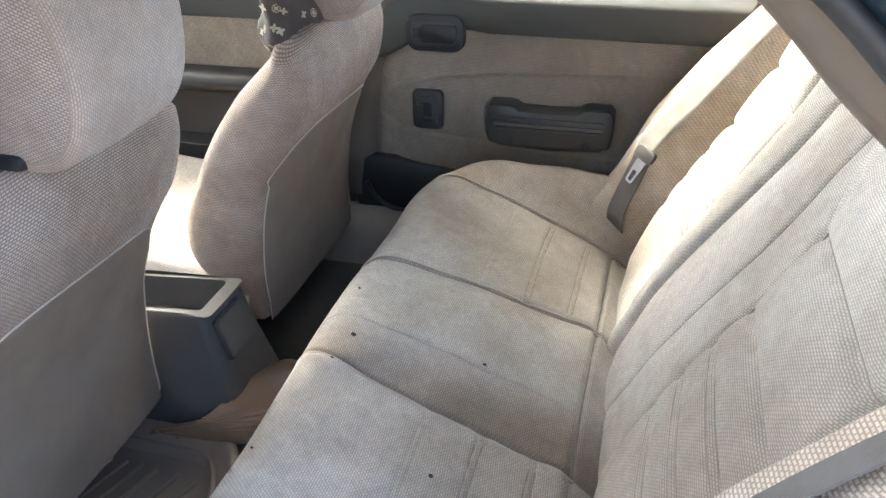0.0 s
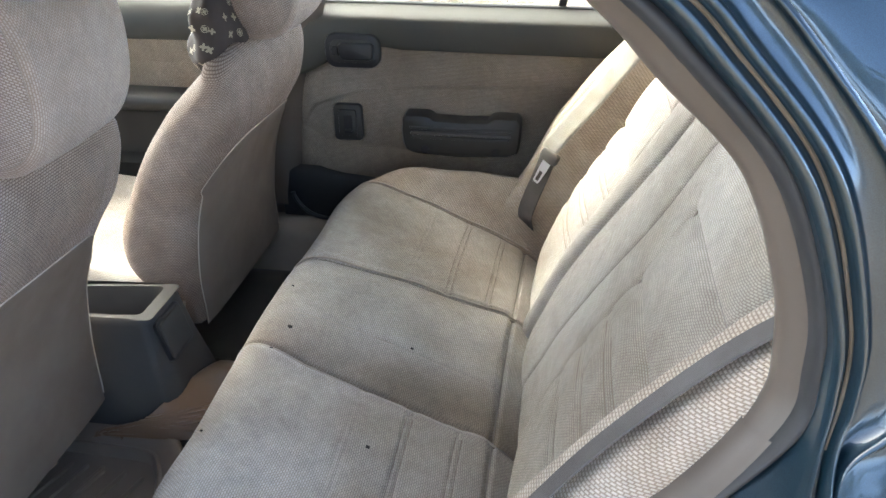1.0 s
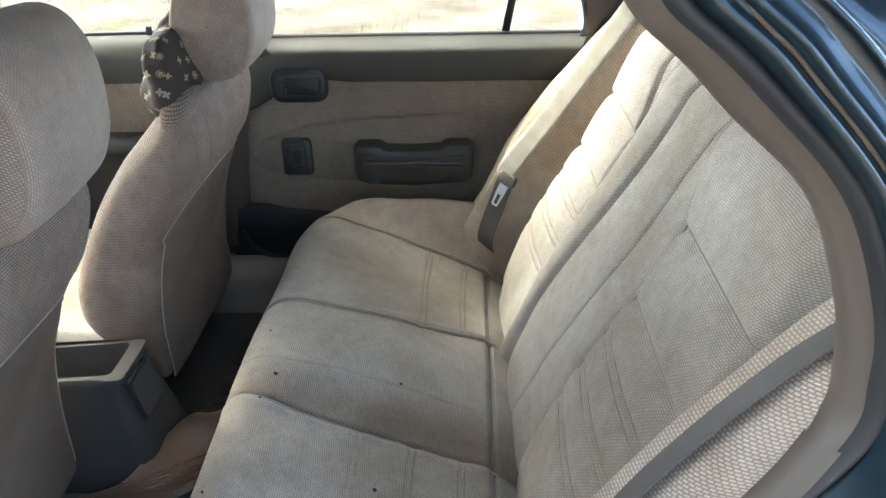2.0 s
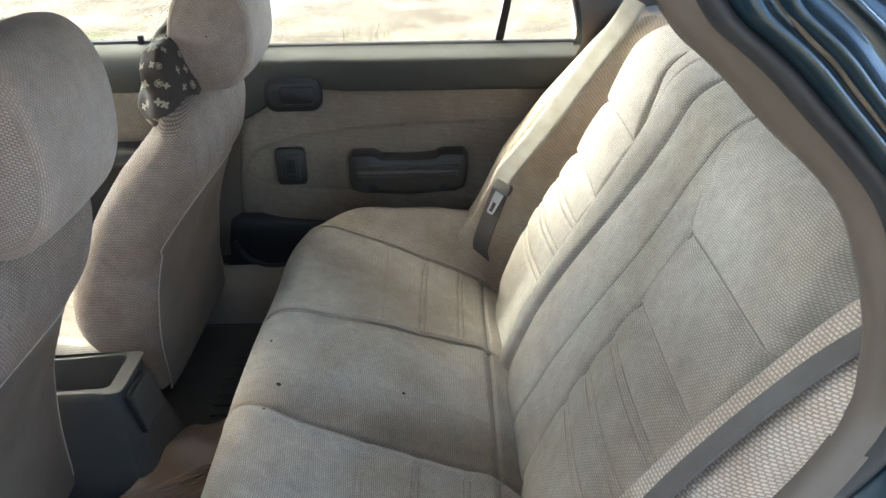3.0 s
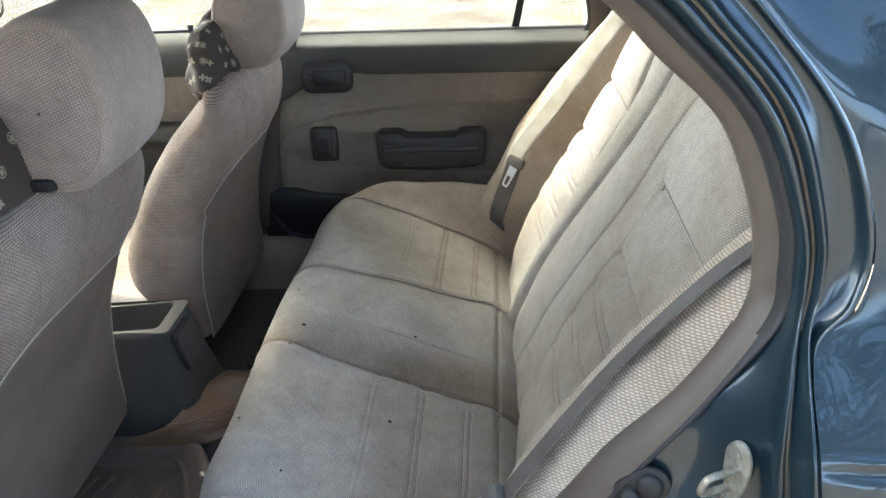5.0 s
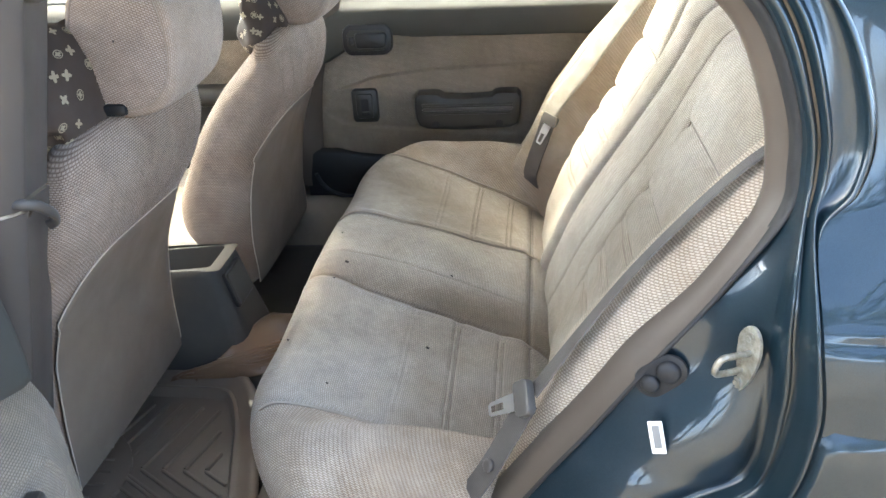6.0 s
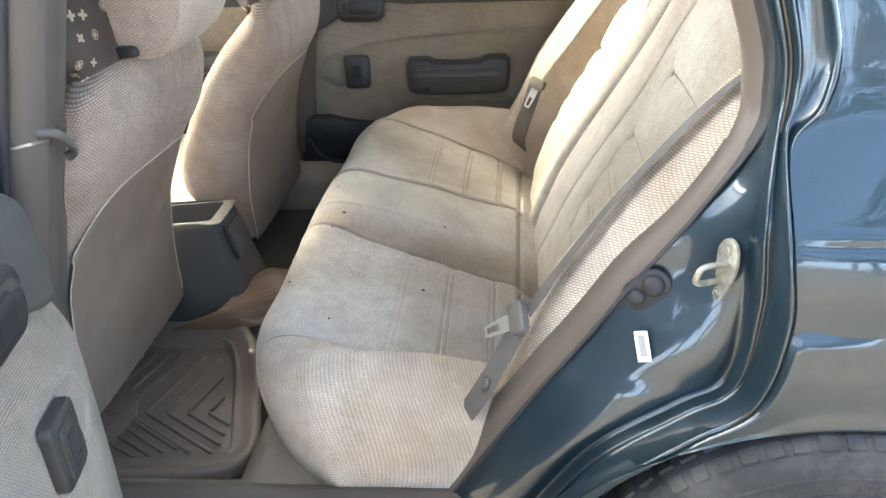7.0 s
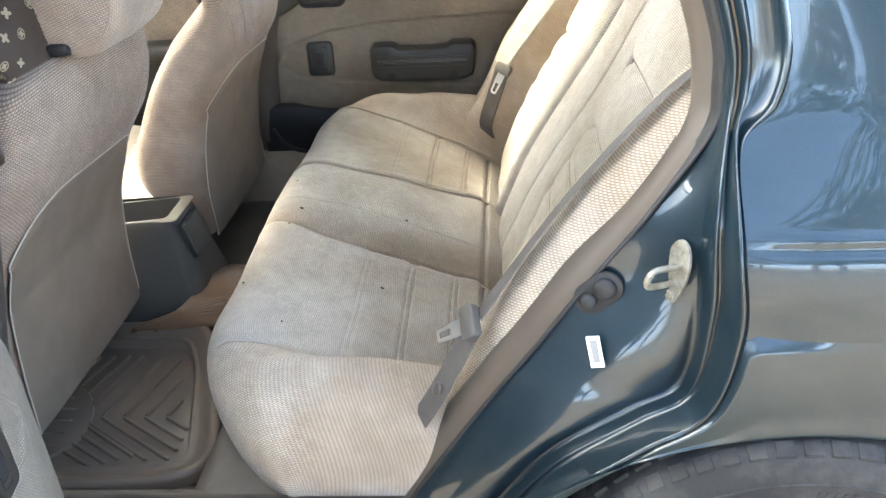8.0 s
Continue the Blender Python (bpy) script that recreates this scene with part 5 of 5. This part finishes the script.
def build_mat():
    mat = thing("floor_mat", "brown moulded rubber floor mat with chevron ribs", "floor mat", (-.64, -.29, .245), "rubber floor mats")
    edge = closed_curve([(-.96, -.10), (-.84, -.082), (-.70, -.082), (-.60, -.092), (-.552, -.135), (-.517, -.215), (-.487, -.322), (-.460, -.42), (-.458, -.470), (-.49, -.506), (-.60, -.526), (-.80, -.525), (-.95, -.51), (-.98, -.30)], 160)
    tan = np.roll(edge, -1, 0) - np.roll(edge, 1, 0)
    nrm = np.stack([tan[:, 1], -tan[:, 0]], 1)
    nrm /= np.linalg.norm(nrm, axis=1)[:, None]
    mid = edge.mean(0)
    if ((mid - edge) * nrm).sum() < 0:
        nrm = -nrm

    def high(y):
        return .020 * sstep(-.24, -.11, y)
    rings = []
    for w, z, f in ((0, .243, 0), (-.004, .264, 1), (-.002, .270, 1), (.004, .273, 1), (.012, .272, 1), (.017, .268, 1), (.030, .264, .75), (.038, .263, .5), (.041, .2655, .45), (.045, .2655, .4), (.048, .258, .3), (.052, .2505, .2)):
        p = edge + nrm * w
        rings.append(np.c_[p, z + f * high(edge[:, 1])])
    inner = edge + nrm * .052
    for s in (.8, .5, .2, .01):
        p = mid + (inner - mid) * s
        rings.append(np.c_[p, np.full(len(p), .2505)])
    sheet("mat_tray", np.array(rings), MAT_BROWN, mat, wrap=True, angle=50)

    def rib(a, b, w=.0032, h=.0070):
        a, b = Vector((*a, .250)), Vector((*b, .250))
        d = (b - a)
        M = Matrix.Translation(a) @ Matrix.Rotation(math.atan2(d.y, d.x), 4, "Z")
        box("rib", (0, -w, -.001), (d.length, w, h), MAT_BROWN, mat, .0022, M)
    ym = -.343
    for k in range(5):
        xv = -.577 - .0405 * k
        top = min(.045 + .062 * k, .178)
        rib((xv, ym), (xv + .28 * top, ym + top))
        rib((xv, ym - .003), (min(xv + .165, -.527), ym - .003 - .66 * min(.165, -.527 - xv)))
    for k in range(4):
        xv = -.742 - .030 * k
        rib((xv, ym + .012 + .008 * k), (xv + .048, ym + .185))
    for k in range(4):
        rib((-.742 + .004 * k, -.352 - .027 * k), (-.600 - .022 * k, -.446 - .008 * k))
    heel = prism("heel_plate", [(-.872 + (.160 if math.cos(a) > 0 else .06) * math.cos(a), -.385 + (.160 if math.sin(a) > 0 else .100) * math.sin(a)) for a in np.linspace(-math.pi, math.pi, 60)[:-1]], .0075, MAT_BROWN, mat, Matrix.Translation((0, 0, .250)), .003)
    for k in range(7):
        y = -.455 + .032 * k
        reach = .160 * math.sqrt(1 - ((y + .385) / (.160 if y > -.385 else .100)) ** 2)
        box("heel_rib", (-.905, y - .0022, .2565), (-.872 + reach - .034, y + .0022, .2620), MAT_BROWN, heel, .0015)

    # centre piece: a loose sheet that climbs the foot of the console
    mid = thing("tunnel_mat", "crumpled brown rubber mat over the centre tunnel", "floor mat", (-.56, .02, .31), "rubber floor mats")
    left = spline([(-.735, -.116, .278), (-.680, -.112, .296), (-.640, -.105, .318), (-.603, -.078, .342), (-.572, -.005, .352), (-.562, .06, .334), (-.566, .112, .30)], 70)
    right = spline([(-.715, -.112, .286), (-.61, -.108, .286), (-.53, -.100, .296), (-.468, -.04, .318), (-.43, .03, .318), (-.425, .08, .314), (-.43, .116, .306)], 70)
    rows = []
    for t in np.linspace(0, 1, 50):
        p = lerp(left, right, t)
        u = np.linspace(0, 1, 70)
        p[:, 2] += .014 * math.sin(math.pi * t) * (.4 + np.sin(5.5 * u + 1.2 * t) * .6) + .004 * math.sin(9 * t) * np.sin(11 * u)
        rows.append(p)
    S = np.stack(rows, 1)
    sheet("mat_sheet", S, MAT_TAN, mid, thick=-.004, angle=180)
    for k in range(8):
        i0 = 3 + 3 * k
        idx = [(min(69, i0 + int(20 * (q / 6) ** 1.6)), int(4 + 40 * q / 6)) for q in range(7)]
        tube("rib", [S[i, j] + np.array([0, 0, .0055]) for i, j in idx], .0036, MAT_TAN, mid, 30, 6)

    far = thing("floor_mat", "dark rubber floor mat with raised ribs", "floor mat", (-.62, .33, .245), "rubber floor mats")
    rings = []
    for w, z in ((0, .243), (0, .262), (.012, .266), (.03, .260), (.04, .250), (.19, .250)):
        o = rounded(.42 - 2 * w, .40 - 2 * w, max(.06 - w, .004), 6)
        rings.append([(-.60 + a, .345 + b, z) for a, b in o])
    rings.append([(-.60, .345, .250)] * len(rings[0]))
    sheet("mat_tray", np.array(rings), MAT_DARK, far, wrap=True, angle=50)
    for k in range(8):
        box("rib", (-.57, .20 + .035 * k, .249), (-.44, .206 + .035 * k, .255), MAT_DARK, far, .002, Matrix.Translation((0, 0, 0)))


build_mat()


# ---- doors ----
def build_door(name, F, label, a0=.0, slant=.0, bulge=.014, belly=.0, sink=.0):
    """A rear door's inside. Its own axes: a along the door from the hinge side, b into the cabin, z up. F takes them to the world."""
    A = np.array(F)
    org = A[:3, 3]
    door = thing(name, label, "car door", tuple(float(v) for v in (A @ np.array([0.4, 0, .6, 1]))[:3]))

    def W(P):
        P = np.asarray(P, float)
        return P @ A[:3, :3].T + org

    def Fm(a, b, z):
        o = W(np.array([a, b, z]))
        return facing(tuple(o), tuple(A[:3, 0]), tuple(A[:3, 1]))
    # x runs along the door, z out of its panel
    up = 1 if Fm(0, 0, 0).to_3x3().col[1].z > 0 else -1

    def plate(nm, outline, depth, mat, a, b, z, bevel=.003, lab="", under=None):
        return prism(nm, [(p, up * q) for p, q in outline], depth, mat, under or door, Fm(a, b + (belly if z < .70 else -sink), z), bevel, lab)
    L = .98
    # cloth panel, gently moulded, with an embossed swoosh
    na, nz = 200, 110
    aa, zz = np.meshgrid(np.linspace(a0 + .005, L, na), np.linspace(.335, .815, nz), indexing="ij")
    bb = .004 * np.sin(np.pi * (zz - .33) / .48)
    sw = np.interp(aa, [.06, .10, .21, .36, .57, .72, .98], [.60, .662, .697, .713, .720, .722, .722])
    sl = np.interp(aa, [.06, .11, .20, .45, .70, .98], [.60, .57, .555, .535, .525, .52])
    ins = sstep(.0, .006, sw - zz) * sstep(.0, .006, zz - sl) * sstep(.058, .07, aa)
    bb = bb - .0045 * ins + .0015 * groove(zz - sw, .004)
    bb = bb - .034 * sstep(.15, a0 - .02, aa) ** 1.5 + belly * sstep(.75, .64, zz) - sink * sstep(.66, .76, zz)
    sheet("cloth_panel", W(np.stack([aa, bb, zz], -1)), CLOTH_DOOR, door, uv=np.stack([aa, zz], -1))
    # upper vinyl: padded roll below the window; its lower edge dips round the handle
    zt = np.linspace(0, 1, 24)
    av = np.linspace(0, L, 160)
    lo = np.interp(av, [0, .06, .10, .14, .165, .26, .285, .32, L], [.715, .722, .738, .760, .785, .800, .799, .794, .786])
    P = []
    for t in zt:
        z = lo + (.893 - .008 * av / L - lo) * t
        b = bulge * np.sin(np.pi * min(1, .12 + t * .88)) ** .8 - .045 * sstep(.74, 1.0, t) + .006
        b = b if t > 0 else -.004
        ash = a0 + slant * t ** 1.3
        ax = ash + av * (L - ash) / L
        P.append(np.stack([ax, b - sink - .05 * sstep(.05, .0, ax - ash) ** 2, z], -1))
    sheet("upper_pad", W(np.array(P)), VINYL_DARK, door, "dark grey vinyl upper pad")
    # window sill strip and glass
    P = [np.stack([av, np.full_like(av, b), .886 - .008 * av / L + z], -1) for b, z in ((-.038, .0), (-.036, .006), (-.046, .010), (-.056, .008), (-.058, -.02))]
    sheet("window_strip", W(np.array(P)), RUBBER, door, "black window sill strip")

    def pane(nm, quad):
        bm = bmesh.new()
        bm.faces.new([bm.verts.new(W(q)) for q in quad])
        bmesh.ops.solidify(bm, geom=bm.faces[:], thickness=.003)
        g = part(nm, bm, GLASS, door, "clear side window")
        g.visible_shadow = False
    pane("window", [(.05, -.056, .885), (.665, -.056, .885), (.70, .045, 1.235), (.14, .05, 1.25)])
    pane("quarter_window", [(.680, -.056, .885), (.835, -.056, .885), (.82, -.02, 1.02), (.715, .035, 1.20)])
    bm = bmesh.new()
    for q in (((.660, -.048, .88), (.678, -.048, .88), (.738, .040, 1.22), (.722, .040, 1.22)),):
        bm.faces.new([bm.verts.new(W(p)) for p in q])
    bmesh.ops.solidify(bm, geom=bm.faces[:], thickness=.012)
    part("window_divider", bm, BLACK_PLASTIC, door, "black window divider bar")
    tube("window_frame", [W(p).tolist() for p in ((.855, -.05, .885), (.845, -.038, .95), (.80, -.005, 1.08), (.72, .035, 1.20), (.55, .055, 1.252), (.20, .055, 1.262), (.165, .035, 1.19), (.065, -.05, .90))], .011, BLACK_PLASTIC, door, 80, 8)
    # inside handle in its bezel
    hx = .208
    bezel = plate("handle_bezel", rounded(.128, .078, .026), .018, BLACK_PLASTIC, hx, .012, .796, .005, "dark oval handle bezel")
    plate("handle_recess", rounded(.104, .052, .016), .004, DARK_PLASTIC, hx, .0275, .796, .001, under=bezel)
    plate("handle_lever", rounded(.080, .040, .010, taper=.1), .010, BLACK_PLASTIC, hx + .010, .0285, .796, .005, "dark pull lever", bezel)
    plate("lock_slider", rounded(.014, .020, .004), .008, BLACK_PLASTIC, hx - .040, .0285, .797, .002, under=bezel)
    # window winder plate
    winder = plate("winder_plate", rounded(.070, .090, .012), .014, DARK_PLASTIC, .182, .0, .620, .004, "dark rectangular plate with a slot")
    plate("plate_ridge", rounded(.044, .066, .006), .004, DARK_PLASTIC, .182, .0138, .620, .002, under=winder)
    # flat dark patch stands in for the shade inside the slot
    plate("plate_slot_shade", rounded(.020, .044, .003), .0012, RUBBER, .184, .0180, .618, 0, under=winder)
    plate("slot_lip", rounded(.018, .006, .002), .003, DARK_PLASTIC, .184, .0185, .604, .001, under=winder)
    # armrest
    o = []
    for p, q in [(-.137, -.020), (-.130, -.040), (-.108, -.049), (.0, -.050), (.108, -.049), (.130, -.040), (.137, -.010), (.1385, .020), (.137, .036), (.128, .046), (.085, .047), (.072, .044), (.062, .036), (0, .034), (-.062, .036), (-.072, .044), (-.085, .047), (-.128, .046), (-.137, .036), (-.1385, .010)]:
        o.append((p, q))
    arm = plate("armrest", o, .050, DARK_PLASTIC, .457, .0, .611, .012, "dark plastic armrest with a pull grip")
    for k, (wd, zz2, dep) in enumerate(((.236, .018, .004), (.232, .006, .0075), (.226, -.005, .004))):
        plate("grip_ridge", rounded(wd, .0075, .0035), dep, RIDGE_HIGHLIGHT if k == 1 else DARK_PLASTIC, .457, .0495, .611 + zz2, .0028, under=arm)
    # flat dark discs stand in for the shade inside the screw wells
    for s in (-.083, .082):
        plate("screw_well_shade", rounded(.020, .018, .0085), .0012, RUBBER, .457 + s, .0502, .577, 0, under=arm)
    # lower pocket of dark plastic
    av = np.linspace(.30 if name == "rear_door_open" else 0, L, 120)
    ztop = np.interp(av, [0, .02, .10, .16, .30, .98], [.503, .503, .500, .488, .474, .46])
    P = []
    for t, b in ((0, .0), (.02, .010), (.06, .014), (.3, .016), (.7, .014), (1, .010)):
        P.append(np.stack([av, np.full_like(av, b), lerp(ztop, .24 + 0 * av, t)], -1))
    sheet("lower_panel", W(np.array(P)), BLACK_PLASTIC, door, "black lower door panel", angle=60)
    if name == "rear_door":
        tube("pocket_lip", [W((.115 + .090 * math.cos(a), .020, .455 + .090 * math.sin(a))).tolist() for a in np.linspace(-2.9, -.35, 14)], .0055, BLACK_PLASTIC, door, 40, 8)
    # outer skin and door edge
    P = []
    for b, zlo in ((.0, .30), (-.02, .28), (-.10, .27)):
        P.append([(a0, b - .034, zlo), (a0, b - .034, .50), (a0, b - .034, .70), (a0 + slant, b - .034, .885)])
    sheet("door_edge", W(np.array(P)), PAINT, door, "painted door edge")
    if name == "rear_door_open":
        av = np.linspace(a0, .86, 30)
        P = []
        for z, b in ((.28, -.115), (.5, -.125), (.70, -.12), (.80, -.105), (.885, -.075)):
            P.append(np.stack([av, np.full_like(av, b), np.full_like(av, z)], -1))
        sheet("outer_skin", W(np.array(P)), PAINT, door, "dark teal outer door skin")
        box("door_end", (.855, -.115, .28), (.862, .0, .88), PAINT, door, .002, Matrix(A.tolist()))
    return door


far_F = Matrix(((1, 0, 0, -.62), (0, -1, 0, .664), (0, 0, 1, 0), (0, 0, 0, 1)))
build_door("rear_door", far_F, "closed rear door with cloth panel and dark armrest")
oa = radians(80)
near_F = Matrix(((math.cos(oa), math.sin(oa), 0, -.550), (-math.sin(oa), math.cos(oa), 0, -.680), (0, 0, 1, 0), (0, 0, 0, 1)))
build_door("rear_door_open", near_F, "open rear door with cloth panel and grey vinyl pad", a0=.0, slant=.02, bulge=.006, belly=.018, sink=.012)


def build_front_door():
    d = thing("front_door", "closed front door with cloth panel and dark ledge", "car door", (-1.05, .68, .6))
    xs = np.linspace(-1.70, -.655, 66)

    def strip(nm, prof, mat, lab=""):
        P = np.array([[(x, .664 - b, z) for b, z in prof] for x in xs])
        sheet(nm, P, mat, d, lab, angle=60)
    strip("upper_pad", [(-.045, .905), (-.02, .90), (.006, .88), (.018, .85), (.016, .82), (.004, .803)], VINYL_DARK, "dark grey vinyl upper pad")
    strip("cloth_panel", [(.003, .806), (.006, .76), (.004, .752), (.004, .748), (.008, .70), (.006, .672)], CLOTH_DOOR)
    strip("ledge", [(.004, .690), (.03, .688), (.055, .684), (.066, .676), (.068, .66), (.060, .645), (.03, .635), (.012, .628)], DARK_PLASTIC, "dark armrest ledge")
    strip("lower_panel", [(.010, .632), (.014, .56), (.020, .52), (.04, .515), (.055, .505), (.05, .45), (.03, .30)], DARK_PLASTIC, "dark lower panel with a pocket")
    strip("window_strip", [(-.036, .900), (-.038, .909), (-.050, .911), (-.058, .90)], RUBBER)
    prism("handle_bezel", rounded(.118, .066, .022), .016, DARK_PLASTIC, d, facing((-1.285, .652, .822), (1, 0, 0), (0, -1, 0)), .005, "dark oval handle bezel")
    prism("handle_lever", rounded(.07, .03, .008), .012, BLACK_PLASTIC, d, facing((-1.275, .638, .822), (1, 0, 0), (0, -1, 0)), .004)
    bm = bmesh.new()
    bm.faces.new([bm.verts.new(q) for q in ((-1.80, .72, .90), (-.66, .72, .90), (-.60, .66, 1.28), (-1.32, .62, 1.28))])
    bmesh.ops.solidify(bm, geom=bm.faces[:], thickness=.003)
    part("window", bm, GLASS, d, "clear side window").visible_shadow = False
    pin = thing("lock_pin", "small black door lock pin in its collar", "lock pin", (-.75, .70, .89))
    prism("collar", rounded(.026, .016, .006), .004, BLACK_PLASTIC, pin, facing((-.750, .700, .893), (1, 0, 0), (0, 0, 1)), .001)
    box("pin", (-.757, .696, .895), (-.743, .705, .922), BLACK_PLASTIC, pin, .003)
    mir = thing("door_mirror", "dark exterior door mirror in its housing", "mirror", (-1.40, .93, .96))
    M = facing((-1.42, .93, .972), (0, 1, 0), (1, -.15, -.02))
    prism("housing", rounded(.20, .125, .04), -.07, PAINT, mir, M, .02)
    prism("rim", rounded(.205, .130, .042), .006, BLACK_PLASTIC, mir, M, .003)
    glass = plain("mirror_glass", (.85, .86, .86), .03, metal=1.0, dirt_amount=.1)
    prism("mirror_pane", rounded(.18, .105, .035), .002, glass, mir, M @ Matrix.Translation((0, 0, .006)), 0)
    tube("mirror_arm", [(-1.43, .74, .91), (-1.44, .80, .925), (-1.44, .86, .95)], .022, BLACK_PLASTIC, mir, 12, 10)


build_front_door()


# ---- seat belts ----
def build_belt(side, label, web):
    s = side
    belt = thing("seat_belt", label, "seat belt", (.05, .56 * s, .60), "rear seat belts")
    Pb, _ = backrest_points(131, 121)

    def surf(y, z, lift):
        i = int(np.argmin(np.abs(Pb[:, 0, 1] - y)))
        j = int(np.argmin(np.abs(Pb[i, :, 2] - z)))
        return Pb[i, j] + np.array([-.8 * lift, 0, .55 * lift])
    if s < 0:
        up = [surf(-.586, .955, .012), surf(-.588, .90, .012), surf(-.592, .80, .012), surf(-.598, .72, .014), (.010, -.612, .640)]
        nrm = [(-.77, .12, .64), (-.77, .12, .64), (-.76, .08, .64), (-.70, -.10, .64)]
        low = [(.004, -.618, .632), (-.018, -.627, .592), (-.040, -.635, .552), (-.058, -.639, .522), (-.072, -.640, .500)]
        nl = [(-.70, -.50, .50)] * 4
        tongue, tdir = Vector((.000, -.618, .633)), Vector((-.88, .22, -.42))
        anchor = Vector((-.046, -.6385, .546))
    else:
        up = [(.312, .540, 1.0), (.284, .532, .956), (.218, .522, .868), (.130, .512, .748), (.080, .508, .685), (.040, .506, .630)]
        nrm = [(-.45, -.80, .40)] * 5
        low = [(.044, .504, .620), (.028, .503, .572), (.010, .501, .522), (-.002, .502, .478), (.002, .520, .44)]
        nl = [(-.50, -.78, .35)] * 5
        tongue, tdir = Vector((.048, .503, .618)), Vector((-.62, -.45, -.62))
        anchor = None
    ribbon("shoulder_webbing", up, nrm, .030 if s < 0 else .046, .0016, web, belt)
    ribbon("lap_webbing", low, nl, .034 if s < 0 else .042, .0016, WEBBING, belt)
    # tongue: moulded slot plate and a steel blade
    zd = Vector(nl[0])
    M = facing(tongue, tuple(tdir), tuple(zd))
    tb = prism("tongue_body", rounded(.026, .044, .008), .012, BELT_PLASTIC, belt, M @ Matrix.Translation((0, 0, -.002)), .003, "grey moulded tongue body")
    bm = bmesh.new()
    o = [(.008, -.0115), (.030, -.0110), (.062, -.0085), (.065, -.006), (.065, .006), (.062, .0085), (.030, .0110), (.008, .0115)]
    i = [(.038, -.0045), (.060, -.0040), (.060, .0040), (.038, .0045)]
    vo = [bm.verts.new((p, q, .002)) for p, q in o]
    vi = [bm.verts.new((p, q, .002)) for p, q in i]
    for f in ((vo[0], vo[1], vi[0], vi[3], vo[6], vo[7]), (vo[1], vo[2], vi[1], vi[0]), (vo[2], vo[3], vo[4], vo[5], vi[2], vi[1]), (vo[5], vo[6], vi[3], vi[2])):
        bm.faces.new(f)
    bmesh.ops.solidify(bm, geom=bm.faces[:], thickness=.0025)
    bmesh.ops.transform(bm, matrix=M, verts=bm.verts)
    part("blade", bm, STEEL, tb, "bright steel blade")
    if anchor is not None:
        M = facing(anchor, (-.42, 0, -.9), (-.70, -.50, .50))
        disc_stack("anchor_bolt", [(.0085, -.001), (.0085, .003), (.007, .0045), (.004, .0048), (0, .0048)], BELT_DARK, belt, M, 16, "dark anchor bolt")


build_belt(-1, "grey seat belt with steel tongue lying on the bolster", WEBBING)
build_belt(1, "grey seat belt with steel tongue, its shoulder strap coloured as sunlit", WEBBING_SUNLIT)
